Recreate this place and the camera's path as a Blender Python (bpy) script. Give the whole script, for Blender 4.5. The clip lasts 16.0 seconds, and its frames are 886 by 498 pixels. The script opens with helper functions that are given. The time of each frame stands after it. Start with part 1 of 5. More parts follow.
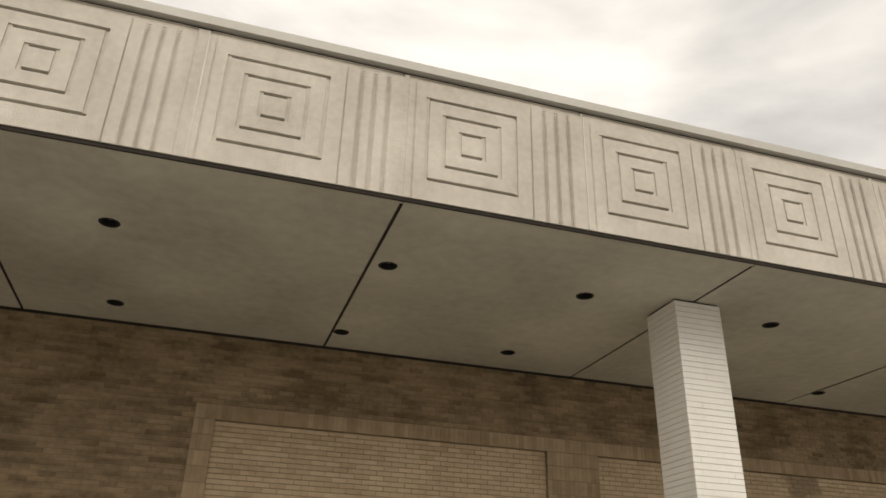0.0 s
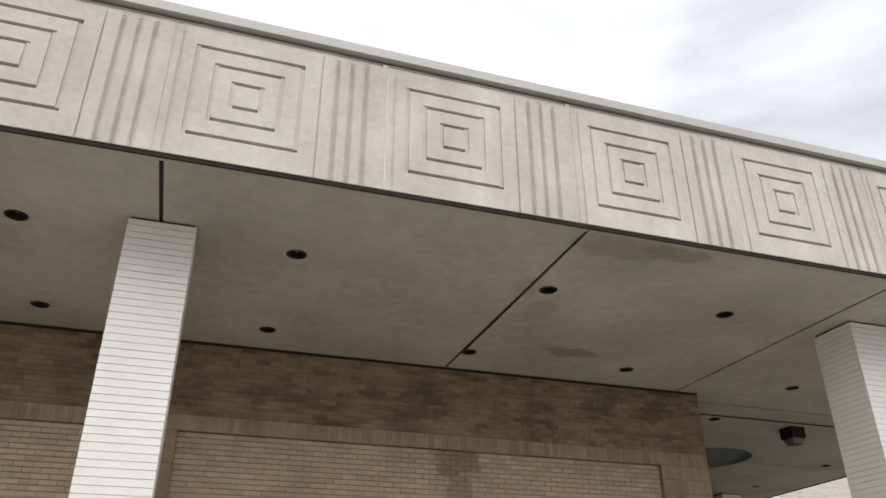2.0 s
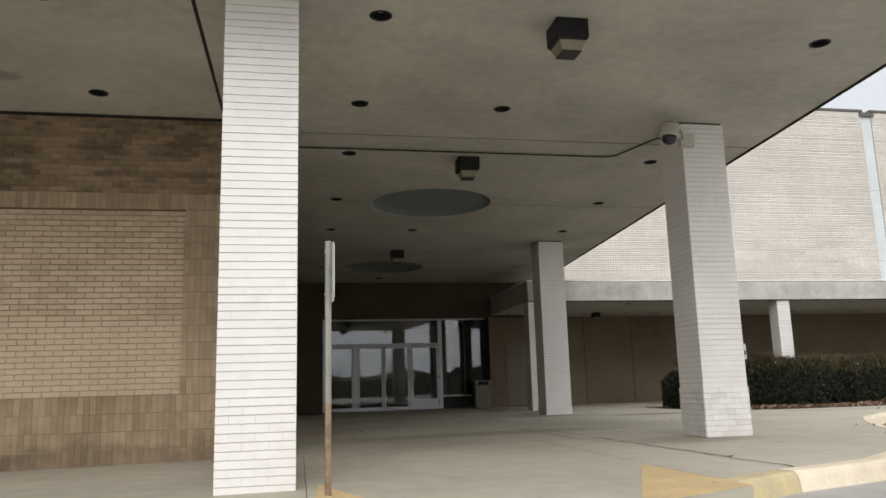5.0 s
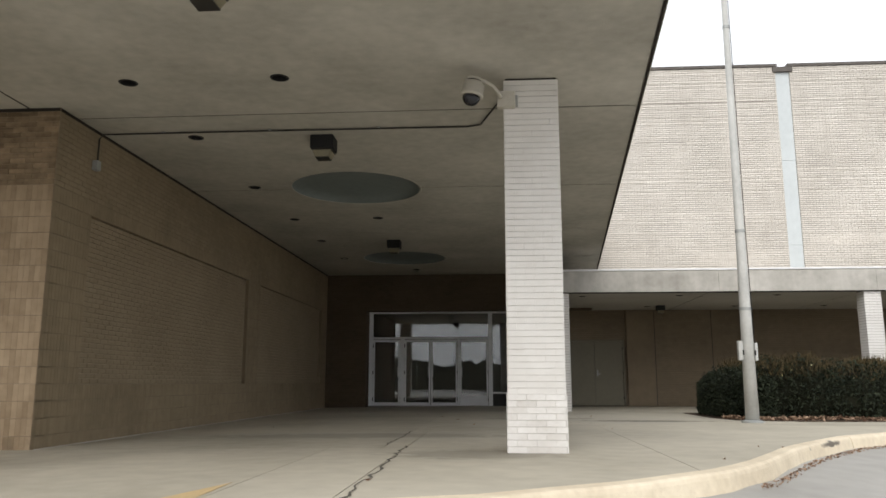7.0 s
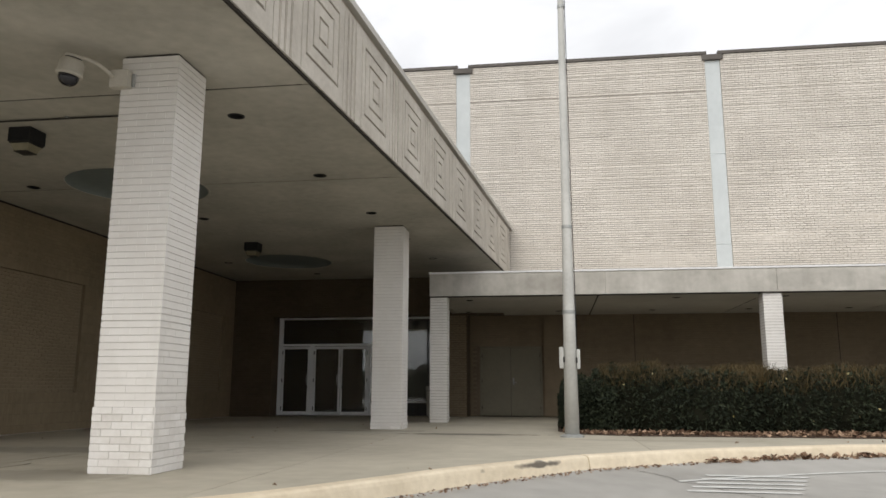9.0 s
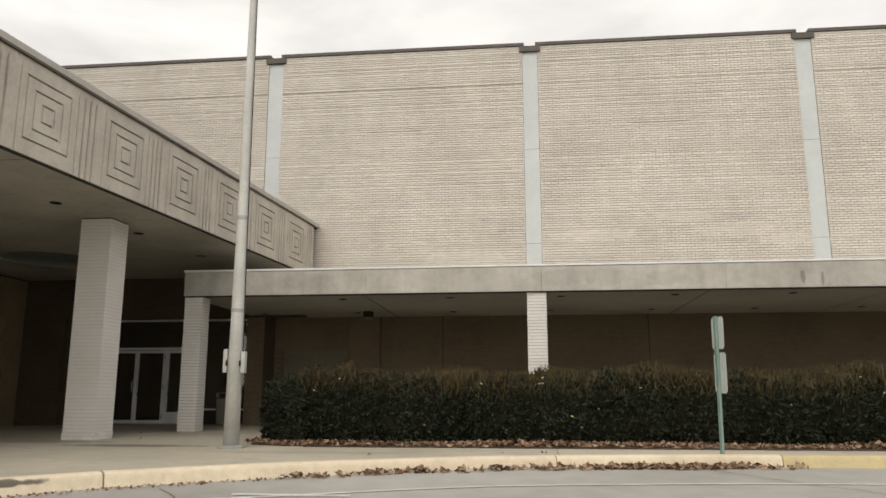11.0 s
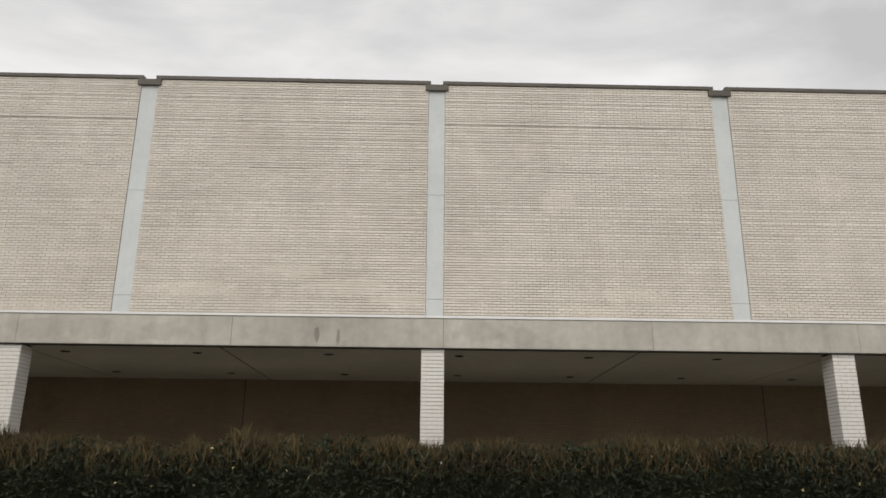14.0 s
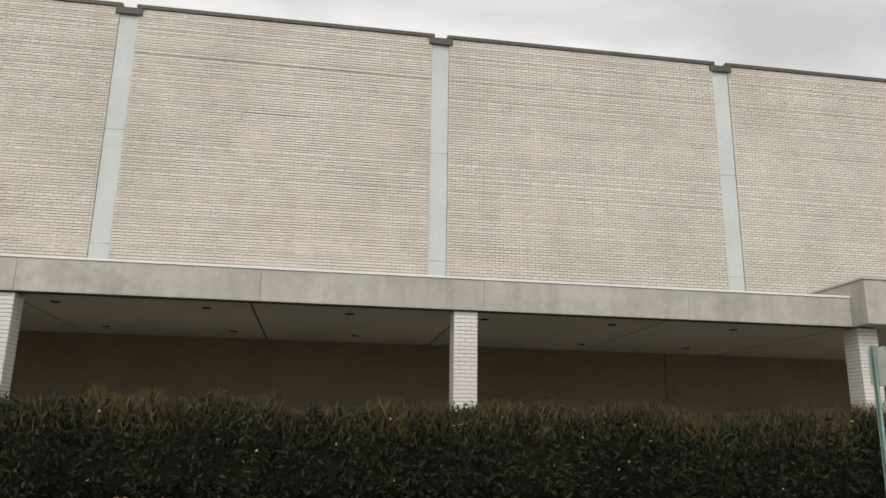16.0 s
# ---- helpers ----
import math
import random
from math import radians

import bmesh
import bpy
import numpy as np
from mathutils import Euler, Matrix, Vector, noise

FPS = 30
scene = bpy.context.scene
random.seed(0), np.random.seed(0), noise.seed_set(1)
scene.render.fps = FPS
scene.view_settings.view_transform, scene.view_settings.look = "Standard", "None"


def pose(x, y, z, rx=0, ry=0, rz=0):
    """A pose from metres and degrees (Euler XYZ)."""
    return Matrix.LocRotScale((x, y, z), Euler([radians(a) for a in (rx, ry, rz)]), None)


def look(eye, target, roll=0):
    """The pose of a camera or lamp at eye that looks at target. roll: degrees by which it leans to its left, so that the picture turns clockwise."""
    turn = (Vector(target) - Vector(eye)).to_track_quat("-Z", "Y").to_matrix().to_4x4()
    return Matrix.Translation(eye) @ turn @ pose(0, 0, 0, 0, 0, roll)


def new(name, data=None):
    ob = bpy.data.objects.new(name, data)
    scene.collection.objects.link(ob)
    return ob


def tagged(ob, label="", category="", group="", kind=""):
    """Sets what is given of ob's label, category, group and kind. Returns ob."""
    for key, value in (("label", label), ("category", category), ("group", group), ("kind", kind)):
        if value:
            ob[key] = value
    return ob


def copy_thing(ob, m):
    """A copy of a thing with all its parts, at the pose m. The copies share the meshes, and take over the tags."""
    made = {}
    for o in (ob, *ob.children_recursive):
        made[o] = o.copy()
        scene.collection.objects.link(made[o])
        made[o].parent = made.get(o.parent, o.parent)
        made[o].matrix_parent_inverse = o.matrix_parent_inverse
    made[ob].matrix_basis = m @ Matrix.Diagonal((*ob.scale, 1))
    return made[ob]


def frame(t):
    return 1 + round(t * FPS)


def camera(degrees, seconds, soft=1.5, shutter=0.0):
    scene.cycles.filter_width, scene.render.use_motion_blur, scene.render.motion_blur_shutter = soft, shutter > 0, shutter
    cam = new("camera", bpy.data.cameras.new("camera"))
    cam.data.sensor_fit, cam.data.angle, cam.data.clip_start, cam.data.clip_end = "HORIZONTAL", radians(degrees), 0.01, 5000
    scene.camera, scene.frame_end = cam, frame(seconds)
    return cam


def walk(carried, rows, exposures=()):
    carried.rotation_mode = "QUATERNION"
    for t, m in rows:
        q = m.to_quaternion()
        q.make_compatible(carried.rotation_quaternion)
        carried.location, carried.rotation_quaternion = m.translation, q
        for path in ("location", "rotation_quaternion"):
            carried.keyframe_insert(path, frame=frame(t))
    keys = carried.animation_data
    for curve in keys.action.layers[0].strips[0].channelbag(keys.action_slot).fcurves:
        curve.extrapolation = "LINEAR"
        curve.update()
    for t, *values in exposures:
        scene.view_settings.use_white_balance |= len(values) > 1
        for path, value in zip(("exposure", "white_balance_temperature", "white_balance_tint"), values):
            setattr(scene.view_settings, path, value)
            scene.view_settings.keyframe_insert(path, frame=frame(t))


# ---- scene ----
# ---------------------------------------------------------------- camera
cam = camera(60.4, 16.0, soft=1.6)
PATH = [
    (0, (0.434, 0.417, 0.570), (0.954, 2.142, 1.464), 1.7),
    (0.5, (1.877, 0.448, 0.525), (2.413, 2.166, 1.423), 1.5),
    (1, (3.356, 0.539, 0.508), (3.922, 2.251, 1.400), 0.6),
    (1.5, (4.839, 0.643, 0.533), (5.379, 2.369, 1.416), 1.0),
    (2, (6.306, 0.751, 0.578), (6.869, 2.448, 1.498), -0.1),
    (2.5, (7.743, 0.844, 0.628), (8.271, 2.591, 1.474), 0.6),
    (3, (9.131, 0.947, 0.679), (9.639, 2.790, 1.307), -0.2),
    (3.5, (10.560, 1.083, 0.713), (11.016, 2.995, 1.138), -0.2),
    (4, (11.896, 1.150, 0.707), (12.315, 3.070, 1.135), -0.0),
    (4.5, (13.209, 1.229, 0.701), (13.626, 3.159, 1.085), -1.6),
    (5, (14.537, 1.333, 0.714), (14.910, 3.277, 1.072), -1.6),
    (7.5, (20.594, 2.447, 0.734), (20.363, 4.415, 1.081), 0.4),
    (8, (21.679, 2.816, 0.756), (21.413, 4.773, 1.132), 0.6),
    (8.5, (22.756, 3.177, 0.771), (22.467, 5.134, 1.135), 0.2),
    (11, (28.661, 5.348, 0.781), (28.443, 7.312, 1.163), -0.0),
    (11.5, (29.950, 5.803, 0.784), (29.748, 7.767, 1.166), 0.2),
    (12, (31.255, 6.261, 0.790), (31.071, 8.213, 1.239), 0.5),
    (12.5, (32.500, 6.784, 0.812), (32.393, 8.704, 1.404), 0.1),
    (13, (33.755, 7.189, 0.786), (33.692, 9.102, 1.404), 0.7),
    (13.5, (35.105, 7.604, 0.767), (35.089, 9.523, 1.370), 0.2),
    (14, (36.396, 7.987, 0.734), (36.441, 9.912, 1.314), 0.5),
    (14.5, (37.681, 8.240, 0.765), (37.776, 10.164, 1.342), 1.1),
    (15, (39.015, 8.485, 0.785), (39.151, 10.429, 1.287), 0.8),
    (15.5, (40.330, 8.685, 0.776), (40.549, 10.616, 1.294), 1.2),
    (16, (41.652, 8.855, 0.730), (41.962, 10.779, 1.229), 0.9),
]
EXPOSURES = [
    (0.0, -0.05, 7300, 10), (0.8, -0.04, 7150, 10), (1.6, 0.12, 6400, 10), (2.5, 0.2, 6150, 10), (3.2, 0.42, 6200, 10), (4.0, 0.37, 6120, 10), (5.2, 0.31, 6330, 10),
    (7.3, 0.42, 6350, 10), (8.7, 0.2, 6420, 10), (10.8, 0.0, 7000, 10), (11.5, -0.02, 7000, 10), (12.0, 0.07, 6950, 10), (12.5, -0.6, 6780, 10), (13.2, -0.24, 6700, 10), (14.0, -0.22, 6700, 10), (16.0, -0.1, 6700, 10),
]
walk(cam, [(t, look(eye, target, roll)) for t, eye, target, roll in PATH], EXPOSURES)

# ---------------------------------------------------------------- sky and sun
SUN_ELEVATION, SUN_AZIMUTH = 37.0, 190.0   # degrees; azimuth clockwise from north (+y)
world = bpy.data.worlds.new("overcast_sky")
scene.world = world
world.use_nodes = True
wn, wl = world.node_tree.nodes, world.node_tree.links
wn.clear()
sky = wn.new("ShaderNodeTexSky")
sky.sky_type, sky.sun_disc = "NISHITA", False
sky.sun_elevation, sky.sun_rotation = radians(SUN_ELEVATION), radians(SUN_AZIMUTH)
sky.dust_density = 4.0
coord = wn.new("ShaderNodeTexCoord")
stretch = wn.new("ShaderNodeMapping")
stretch.inputs["Scale"].default_value = (1.0, 1.0, 2.6)
cloud = wn.new("ShaderNodeTexNoise")
cloud.inputs["Scale"].default_value = 2.3
cloud.inputs["Detail"].default_value = 6.0
cloud.inputs["Roughness"].default_value = 0.5
cloud.inputs["Distortion"].default_value = 0.4
tone = wn.new("ShaderNodeValToRGB")
tone.color_ramp.elements[0].position, tone.color_ramp.elements[0].color = 0.34, (8.0, 8.1, 8.35, 1)
tone.color_ramp.elements[1].position, tone.color_ramp.elements[1].color = 0.66, (14.0, 14.0, 14.1, 1)
cover = wn.new("ShaderNodeMixRGB")
cover.inputs["Fac"].default_value = 0.93
glow = wn.new("ShaderNodeBackground")
glow.inputs["Strength"].default_value = 0.085
out = wn.new("ShaderNodeOutputWorld")
wl.new(coord.outputs["Generated"], stretch.inputs["Vector"])
wl.new(stretch.outputs["Vector"], cloud.inputs["Vector"])
wl.new(cloud.outputs["Fac"], tone.inputs["Fac"])
wl.new(sky.outputs["Color"], cover.inputs["Color1"])
wl.new(tone.outputs["Color"], cover.inputs["Color2"])
wl.new(cover.outputs["Color"], glow.inputs["Color"])
wl.new(glow.outputs["Background"], out.inputs["Surface"])
sun_data = bpy.data.lights.new("sun", "SUN")
sun_data.energy, sun_data.angle, sun_data.color = 1.5, radians(45), (1.0, 0.965, 0.91)
az, el = radians(SUN_AZIMUTH), radians(SUN_ELEVATION)
sun_dir = Vector((math.sin(az) * math.cos(el), math.cos(az) * math.cos(el), math.sin(el)))
new("sun", sun_data).matrix_world = look(sun_dir * 60, (0, 0, 0))

# ---------------------------------------------------------------- materials


def surface(name, dark, light, scale=3.0, rough=0.8, bump=0.15, bump_scale=60.0, piece=0.0, metal=0.0, streak=0.0, band=0.0, spots=(), gloss=0.3):
    """A worn surface: two scales of mottling between two colours, tone by piece, fine relief, rain streaks, soft-edged stains."""
    m = bpy.data.materials.new(name)
    m.use_nodes = True
    n, l = m.node_tree.nodes, m.node_tree.links
    p = n["Principled BSDF"]
    p.inputs["Metallic"].default_value = metal
    p.inputs["Specular IOR Level"].default_value = gloss
    geo = n.new("ShaderNodeNewGeometry")

    def noise_at(sc, detail=5.0, stretch_by=None):
        t = n.new("ShaderNodeTexNoise")
        t.inputs["Scale"].default_value, t.inputs["Detail"].default_value = sc, detail
        if stretch_by:
            mp = n.new("ShaderNodeMapping")
            mp.inputs["Scale"].default_value = stretch_by
            l.new(geo.outputs["Position"], mp.inputs["Vector"])
            l.new(mp.outputs["Vector"], t.inputs["Vector"])
        else:
            l.new(geo.outputs["Position"], t.inputs["Vector"])
        return t.outputs["Fac"]

    def calc(op, a, b):
        t = n.new("ShaderNodeMath")
        t.operation = op
        for i, v in enumerate((a, b)):
            if isinstance(v, (int, float)):
                t.inputs[i].default_value = v
            else:
                l.new(v, t.inputs[i])
        return t.outputs[0]

    f = calc("ADD", calc("MULTIPLY", noise_at(scale), 0.65), calc("MULTIPLY", noise_at(scale * 9.0), 0.35))
    f = calc("ADD", calc("MULTIPLY", calc("SUBTRACT", f, 0.5), 2.2), 0.5)
    if streak:
        s = calc("SUBTRACT", noise_at(1.0, 4.0, (4.0, 4.0, 0.25)), 0.5)
        f = calc("ADD", f, calc("MULTIPLY", s, streak))
    if band:
        s = calc("SUBTRACT", noise_at(1.0, 3.0, (1.5, 1.5, 9.0)), 0.5)
        f = calc("ADD", f, calc("MULTIPLY", s, band))
    if piece:
        info = n.new("ShaderNodeObjectInfo")
        r = calc("FRACT", calc("ADD", info.outputs["Random"], geo.outputs["Random Per Island"]), 0.0)
        f = calc("ADD", f, calc("MULTIPLY", calc("SUBTRACT", r, 0.5), piece))
    mix = n.new("ShaderNodeMixRGB")
    mix.use_clamp = True
    clamp = n.new("ShaderNodeClamp")
    l.new(f, clamp.inputs["Value"])
    l.new(clamp.outputs[0], mix.inputs["Fac"])
    mix.inputs["Color1"].default_value, mix.inputs["Color2"].default_value = (*dark, 1), (*light, 1)
    colour = mix.outputs["Color"]
    for place, size, tint, strength in spots:
        mp = n.new("ShaderNodeMapping")
        mp.vector_type = "POINT"
        mp.inputs["Scale"].default_value = [1.0 / v for v in size]
        mp.inputs["Location"].default_value = [-q / v for q, v in zip(place, size)]
        l.new(geo.outputs["Position"], mp.inputs["Vector"])
        ln = n.new("ShaderNodeVectorMath")
        ln.operation = "LENGTH"
        l.new(mp.outputs["Vector"], ln.inputs[0])
        d = calc("ADD", ln.outputs["Value"], calc("MULTIPLY", calc("SUBTRACT", noise_at(5.0), 0.5), 1.6))
        k = n.new("ShaderNodeMapRange")
        k.inputs["From Min"].default_value, k.inputs["From Max"].default_value = 1.1, 0.72
        k.inputs["To Min"].default_value, k.inputs["To Max"].default_value = 0.0, strength
        l.new(d, k.inputs["Value"])
        mm = n.new("ShaderNodeMixRGB")
        mm.inputs["Color2"].default_value = (*tint, 1)
        l.new(k.outputs["Result"], mm.inputs["Fac"])
        l.new(colour, mm.inputs["Color1"])
        colour = mm.outputs["Color"]
    l.new(colour, p.inputs["Base Color"])
    rr = calc("ADD", rough - 0.08, calc("MULTIPLY", noise_at(scale * 4.0), 0.16))
    l.new(rr, p.inputs["Roughness"])
    if bump:
        b = n.new("ShaderNodeBump")
        b.inputs["Strength"].default_value, b.inputs["Distance"].default_value = bump, 0.01
        l.new(noise_at(bump_scale, 6.0), b.inputs["Height"])
        l.new(b.outputs["Normal"], p.inputs["Normal"])
    return m


M_WHITE_BRICK = surface("white_painted_brick", (0.565, 0.525, 0.47), (0.72, 0.68, 0.62), 0.5, 0.72, 0.3, 90, piece=0.35, streak=0.5)
M_WHITE_JOINT = surface("white_painted_mortar", (0.15, 0.135, 0.12), (0.50, 0.46, 0.41), 0.42, 0.9, 0.3, 120,
                        spots=[((x, 26.55, z), (w, 1.0, h), (0.65, 0.605, 0.545), 0.92) for x, z, w, h in ((34.5, 5.3, 1.3, 0.22), (33.0, 5.7, 0.9, 0.16), (35.9, 5.0, 1.0, 0.18), (41.6, 5.2, 1.1, 0.2), (40.6, 4.7, 0.9, 0.2),
                               (39.8, 7.67, 0.5, 0.3), (47.1, 8.2, 0.7, 0.4), (50.7, 8.4, 0.6, 0.3), (39.0, 9.1, 0.4, 0.25), (30.6, 5.2, 1.2, 0.2), (27.0, 4.6, 1.4, 0.25), (45.6, 4.9, 1.1, 0.2))])
M_COLUMN_BRICK = surface("column_painted_brick", (0.70, 0.675, 0.635), (0.81, 0.79, 0.755), 1.2, 0.65, 0.2, 90, piece=0.1)
M_PANEL_BRICK = surface("tan_panel_brick", (0.40, 0.30, 0.198), (0.58, 0.458, 0.322), 1.0, 0.8, 0.25, 90, piece=0.5,
                        spots=[((9.9, 10.95, 2.82), (0.36, 0.6, 0.26), (0.19, 0.138, 0.09), 0.7), ((9.93, 10.95, 2.42), (0.2, 0.6, 0.24), (0.22, 0.165, 0.11), 0.55)])
# Darker copy of the tan panel brick: side wall shade put into colour.
M_SIDE_PANEL = surface("shade_darkened_panel_brick", (0.225, 0.177, 0.112), (0.31, 0.247, 0.163), 0.8, 0.8, 0.25, 90, piece=0.25)
# Brown brick with its contrast lowered to suit the shaded side wall.
M_SIDE_BRICK = surface("shade_flattened_side_brick", (0.20, 0.156, 0.098), (0.305, 0.242, 0.158), 0.7, 0.85, 0.2, 90, piece=0.25, band=0.3)
# Brown brick darkened to carry the deep shade around the doors.
M_ENTRY_BRICK = surface("shade_darkened_entry_brick", (0.075, 0.056, 0.036), (0.125, 0.094, 0.062), 0.8, 0.85, 0.2, 90, piece=0.3)
# Matching low-contrast mortar for the shaded side wall.
M_SIDE_JOINT = surface("shade_flattened_side_mortar", (0.18, 0.141, 0.091), (0.265, 0.21, 0.14), 1.6, 0.9, 0.3, 120)
M_LOW_PANEL = surface("repainted_tan_panel_brick", (0.455, 0.355, 0.245), (0.555, 0.447, 0.315), 0.9, 0.8, 0.2, 90, piece=0.25)
M_PANEL_JOINT = surface("tan_mortar", (0.28, 0.22, 0.155), (0.37, 0.3, 0.22), 2.0, 0.9, 0.3, 120)
M_BROWN_BRICK = surface("brown_facing_brick", (0.12, 0.083, 0.046), (0.315, 0.23, 0.143), 1.6, 0.8, 0.2, 90, piece=0.5, band=1.5)
M_SOLDIER_BRICK = surface("brown_soldier_brick", (0.21, 0.15, 0.09), (0.42, 0.318, 0.21), 0.9, 0.8, 0.2, 90, piece=0.5,
                          spots=[((x, 10.9, 0.0), (1.3, 0.5, 0.2), (0.12, 0.09, 0.06), 0.45) for x in (1.0, 4.6, 7.4, 10.2, 12.4)])
M_BROWN_JOINT = surface("brown_mortar", (0.17, 0.125, 0.08), (0.34, 0.265, 0.185), 1.6, 0.9, 0.3, 120, band=1.0)
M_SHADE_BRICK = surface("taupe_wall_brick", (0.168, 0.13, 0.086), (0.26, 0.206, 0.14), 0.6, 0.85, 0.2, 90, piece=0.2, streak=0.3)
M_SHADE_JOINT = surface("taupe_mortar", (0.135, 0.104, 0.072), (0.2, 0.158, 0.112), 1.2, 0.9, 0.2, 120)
M_FASCIA = surface("exposed_aggregate_concrete", (0.42, 0.385, 0.335), (0.63, 0.59, 0.525), 1.6, 0.85, 0.7, 75, streak=0.7)
M_CONCRETE = surface("weathered_concrete", (0.34, 0.322, 0.285), (0.57, 0.545, 0.495), 0.8, 0.8, 0.25, 60, streak=0.9,
                     spots=[((x, 21.86, z), (w, 1.0, h), (0.2, 0.19, 0.165), k) for x, z, w, h, k in ((34.42, 3.22, 0.05, 0.17, 0.8), (34.81, 3.2, 0.04, 0.15, 0.7), (29.3, 3.3, 0.6, 0.2, 0.2), (30.4, 3.32, 0.5, 0.2, 0.2),
                            (31.6, 3.25, 0.5, 0.2, 0.2), (37.4, 3.32, 0.5, 0.22, 0.22), (38.1, 3.26, 0.4, 0.2, 0.2), (23.6, 3.3, 0.8, 0.2, 0.2))])
M_SEALANT = surface("pale_sealant", (0.52, 0.50, 0.46), (0.70, 0.68, 0.64), 2.0, 0.7, 0.1, 60)
M_COPING = surface("grey_metal_coping", (0.42, 0.40, 0.365), (0.52, 0.50, 0.46), 1.0, 0.5, 0.05, 30)
M_WHITE_TRIM = surface("white_metal_edge", (0.7, 0.7, 0.7), (0.82, 0.82, 0.82), 2.0, 0.4, 0.03, 30)
M_DARK_COPING = surface("dark_brown_coping", (0.075, 0.066, 0.057), (0.125, 0.112, 0.10), 1.0, 0.55, 0.05, 30)
M_SOFFIT = surface("plaster_soffit", (0.31, 0.295, 0.25), (0.55, 0.525, 0.46), 0.7, 0.85, 0.25, 60,
                   spots=[((11.2, 9.75, 4.13), (0.44, 0.2, 0.5), (0.22, 0.20, 0.17), 0.75), ((10.19, 6.74, 4.13), (0.55, 0.22, 0.5), (0.25, 0.225, 0.185), 0.45), ((10.85, 6.67, 4.13), (0.45, 0.16, 0.5), (0.22, 0.2, 0.165), 0.6), ((10.08, 8.51, 4.13), (0.22, 0.4, 0.5), (0.29, 0.25, 0.19), 0.4), ((9.67, 7.90, 4.13), (0.2, 0.25, 0.5), (0.3, 0.26, 0.2), 0.35), ((2.2, 8.6, 4.13), (0.7, 0.4, 0.5), (0.36, 0.33, 0.28), 0.35)])
M_LOW_SOFFIT = surface("painted_low_soffit", (0.38, 0.36, 0.32), (0.52, 0.50, 0.45), 0.5, 0.85, 0.1, 70)
M_GAP = surface("dark_joint", (0.017, 0.014, 0.011), (0.036, 0.03, 0.024), 4.0, 0.9, 0.0)
M_PILASTER = surface("pale_grey_panel", (0.50, 0.535, 0.54), (0.61, 0.645, 0.65), 0.8, 0.6, 0.05, 40, streak=0.4)
M_PAVING = surface("pavement_concrete", (0.33, 0.30, 0.235), (0.53, 0.487, 0.395), 0.45, 0.75, 0.3, 45, piece=0.2,
                   spots=[((22.3, 17.35, 0.0), (1.2, 0.3, 0.5), (0.11, 0.1, 0.085), 0.75), ((17.5, 13.0, 0.0), (2.2, 0.5, 0.5), (0.2, 0.185, 0.155), 0.45), ((19.2, 10.2, 0.0), (0.9, 0.5, 0.5), (0.22, 0.2, 0.165), 0.5),
                          ((20.3, 18.2, 0.0), (1.2, 0.35, 0.5), (0.17, 0.155, 0.13), 0.5), ((25.5, 16.2, 0.0), (1.6, 0.3, 0.5), (0.26, 0.235, 0.19), 0.4)])
M_PAVING_JOINT = surface("pavement_joint", (0.07, 0.064, 0.05), (0.16, 0.147, 0.118), 1.5, 0.95, 0.3, 60)
M_ROAD = surface("worn_concrete_road", (0.29, 0.28, 0.255), (0.45, 0.435, 0.405), 0.35, 0.85, 0.5, 60)
M_KERB = surface("cream_painted_kerb", (0.55, 0.46, 0.33), (0.83, 0.73, 0.56), 1.4, 0.65, 0.5, 40,
                 spots=[((23.2, 11.35, -0.05), (0.16, 0.3, 0.04), (0.05, 0.045, 0.04), 0.8), ((23.75, 12.3, -0.04), (0.3, 0.42, 0.04), (0.05, 0.045, 0.04), 0.85)])
M_KERB_WORN = surface("worn_yellow_kerb", (0.40, 0.345, 0.255), (0.66, 0.535, 0.27), 3.0, 0.75, 0.5, 50)
M_ORANGE = surface("worn_orange_paint", (0.44, 0.35, 0.21), (0.70, 0.50, 0.24), 3.0, 0.7, 0.3, 60)
M_WHITE_PAINT = surface("worn_white_road_paint", (0.45, 0.45, 0.43), (0.75, 0.75, 0.72), 5.0, 0.7, 0.3, 60)
M_LEAF = surface("dark_green_hedge_leaf", (0.010, 0.015, 0.009), (0.036, 0.044, 0.024), 1.2, 0.7, 0.0, piece=0.9, gloss=0.2)
M_SHOOT = surface("brown_green_shoot", (0.034, 0.026, 0.011), (0.108, 0.077, 0.031), 1.2, 0.7, 0.0, piece=0.7, gloss=0.3)
# Near-black filler: the darkness between the leaves, put into colour.
M_HEDGE_CORE = surface("hedge_shade_core", (0.008, 0.009, 0.006), (0.02, 0.02, 0.012), 6.0, 0.95, 0.4, 30, gloss=0.1)
M_LITTER = surface("dry_brown_leaf", (0.12, 0.068, 0.042), (0.38, 0.26, 0.175), 3.0, 0.8, 0.0, piece=1.4)
M_MULCH = surface("dark_mulch", (0.05, 0.035, 0.025), (0.13, 0.09, 0.065), 6.0, 0.95, 0.6, 40)
M_BLOSSOM = surface("pale_yellow_leaf", (0.32, 0.27, 0.09), (0.5, 0.46, 0.28), 6.0, 0.7, 0.0, piece=1.0)
M_ALU = surface("white_aluminium_frame", (0.72, 0.73, 0.74), (0.82, 0.83, 0.84), 2.0, 0.4, 0.03, 40)
M_STEEL = surface("brushed_steel", (0.45, 0.45, 0.45), (0.6, 0.6, 0.6), 6.0, 0.35, 0.03, 80, metal=1.0)
M_GALV = surface("galvanised_post", (0.30, 0.31, 0.30), (0.46, 0.47, 0.46), 5.0, 0.55, 0.1, 60, metal=0.4)
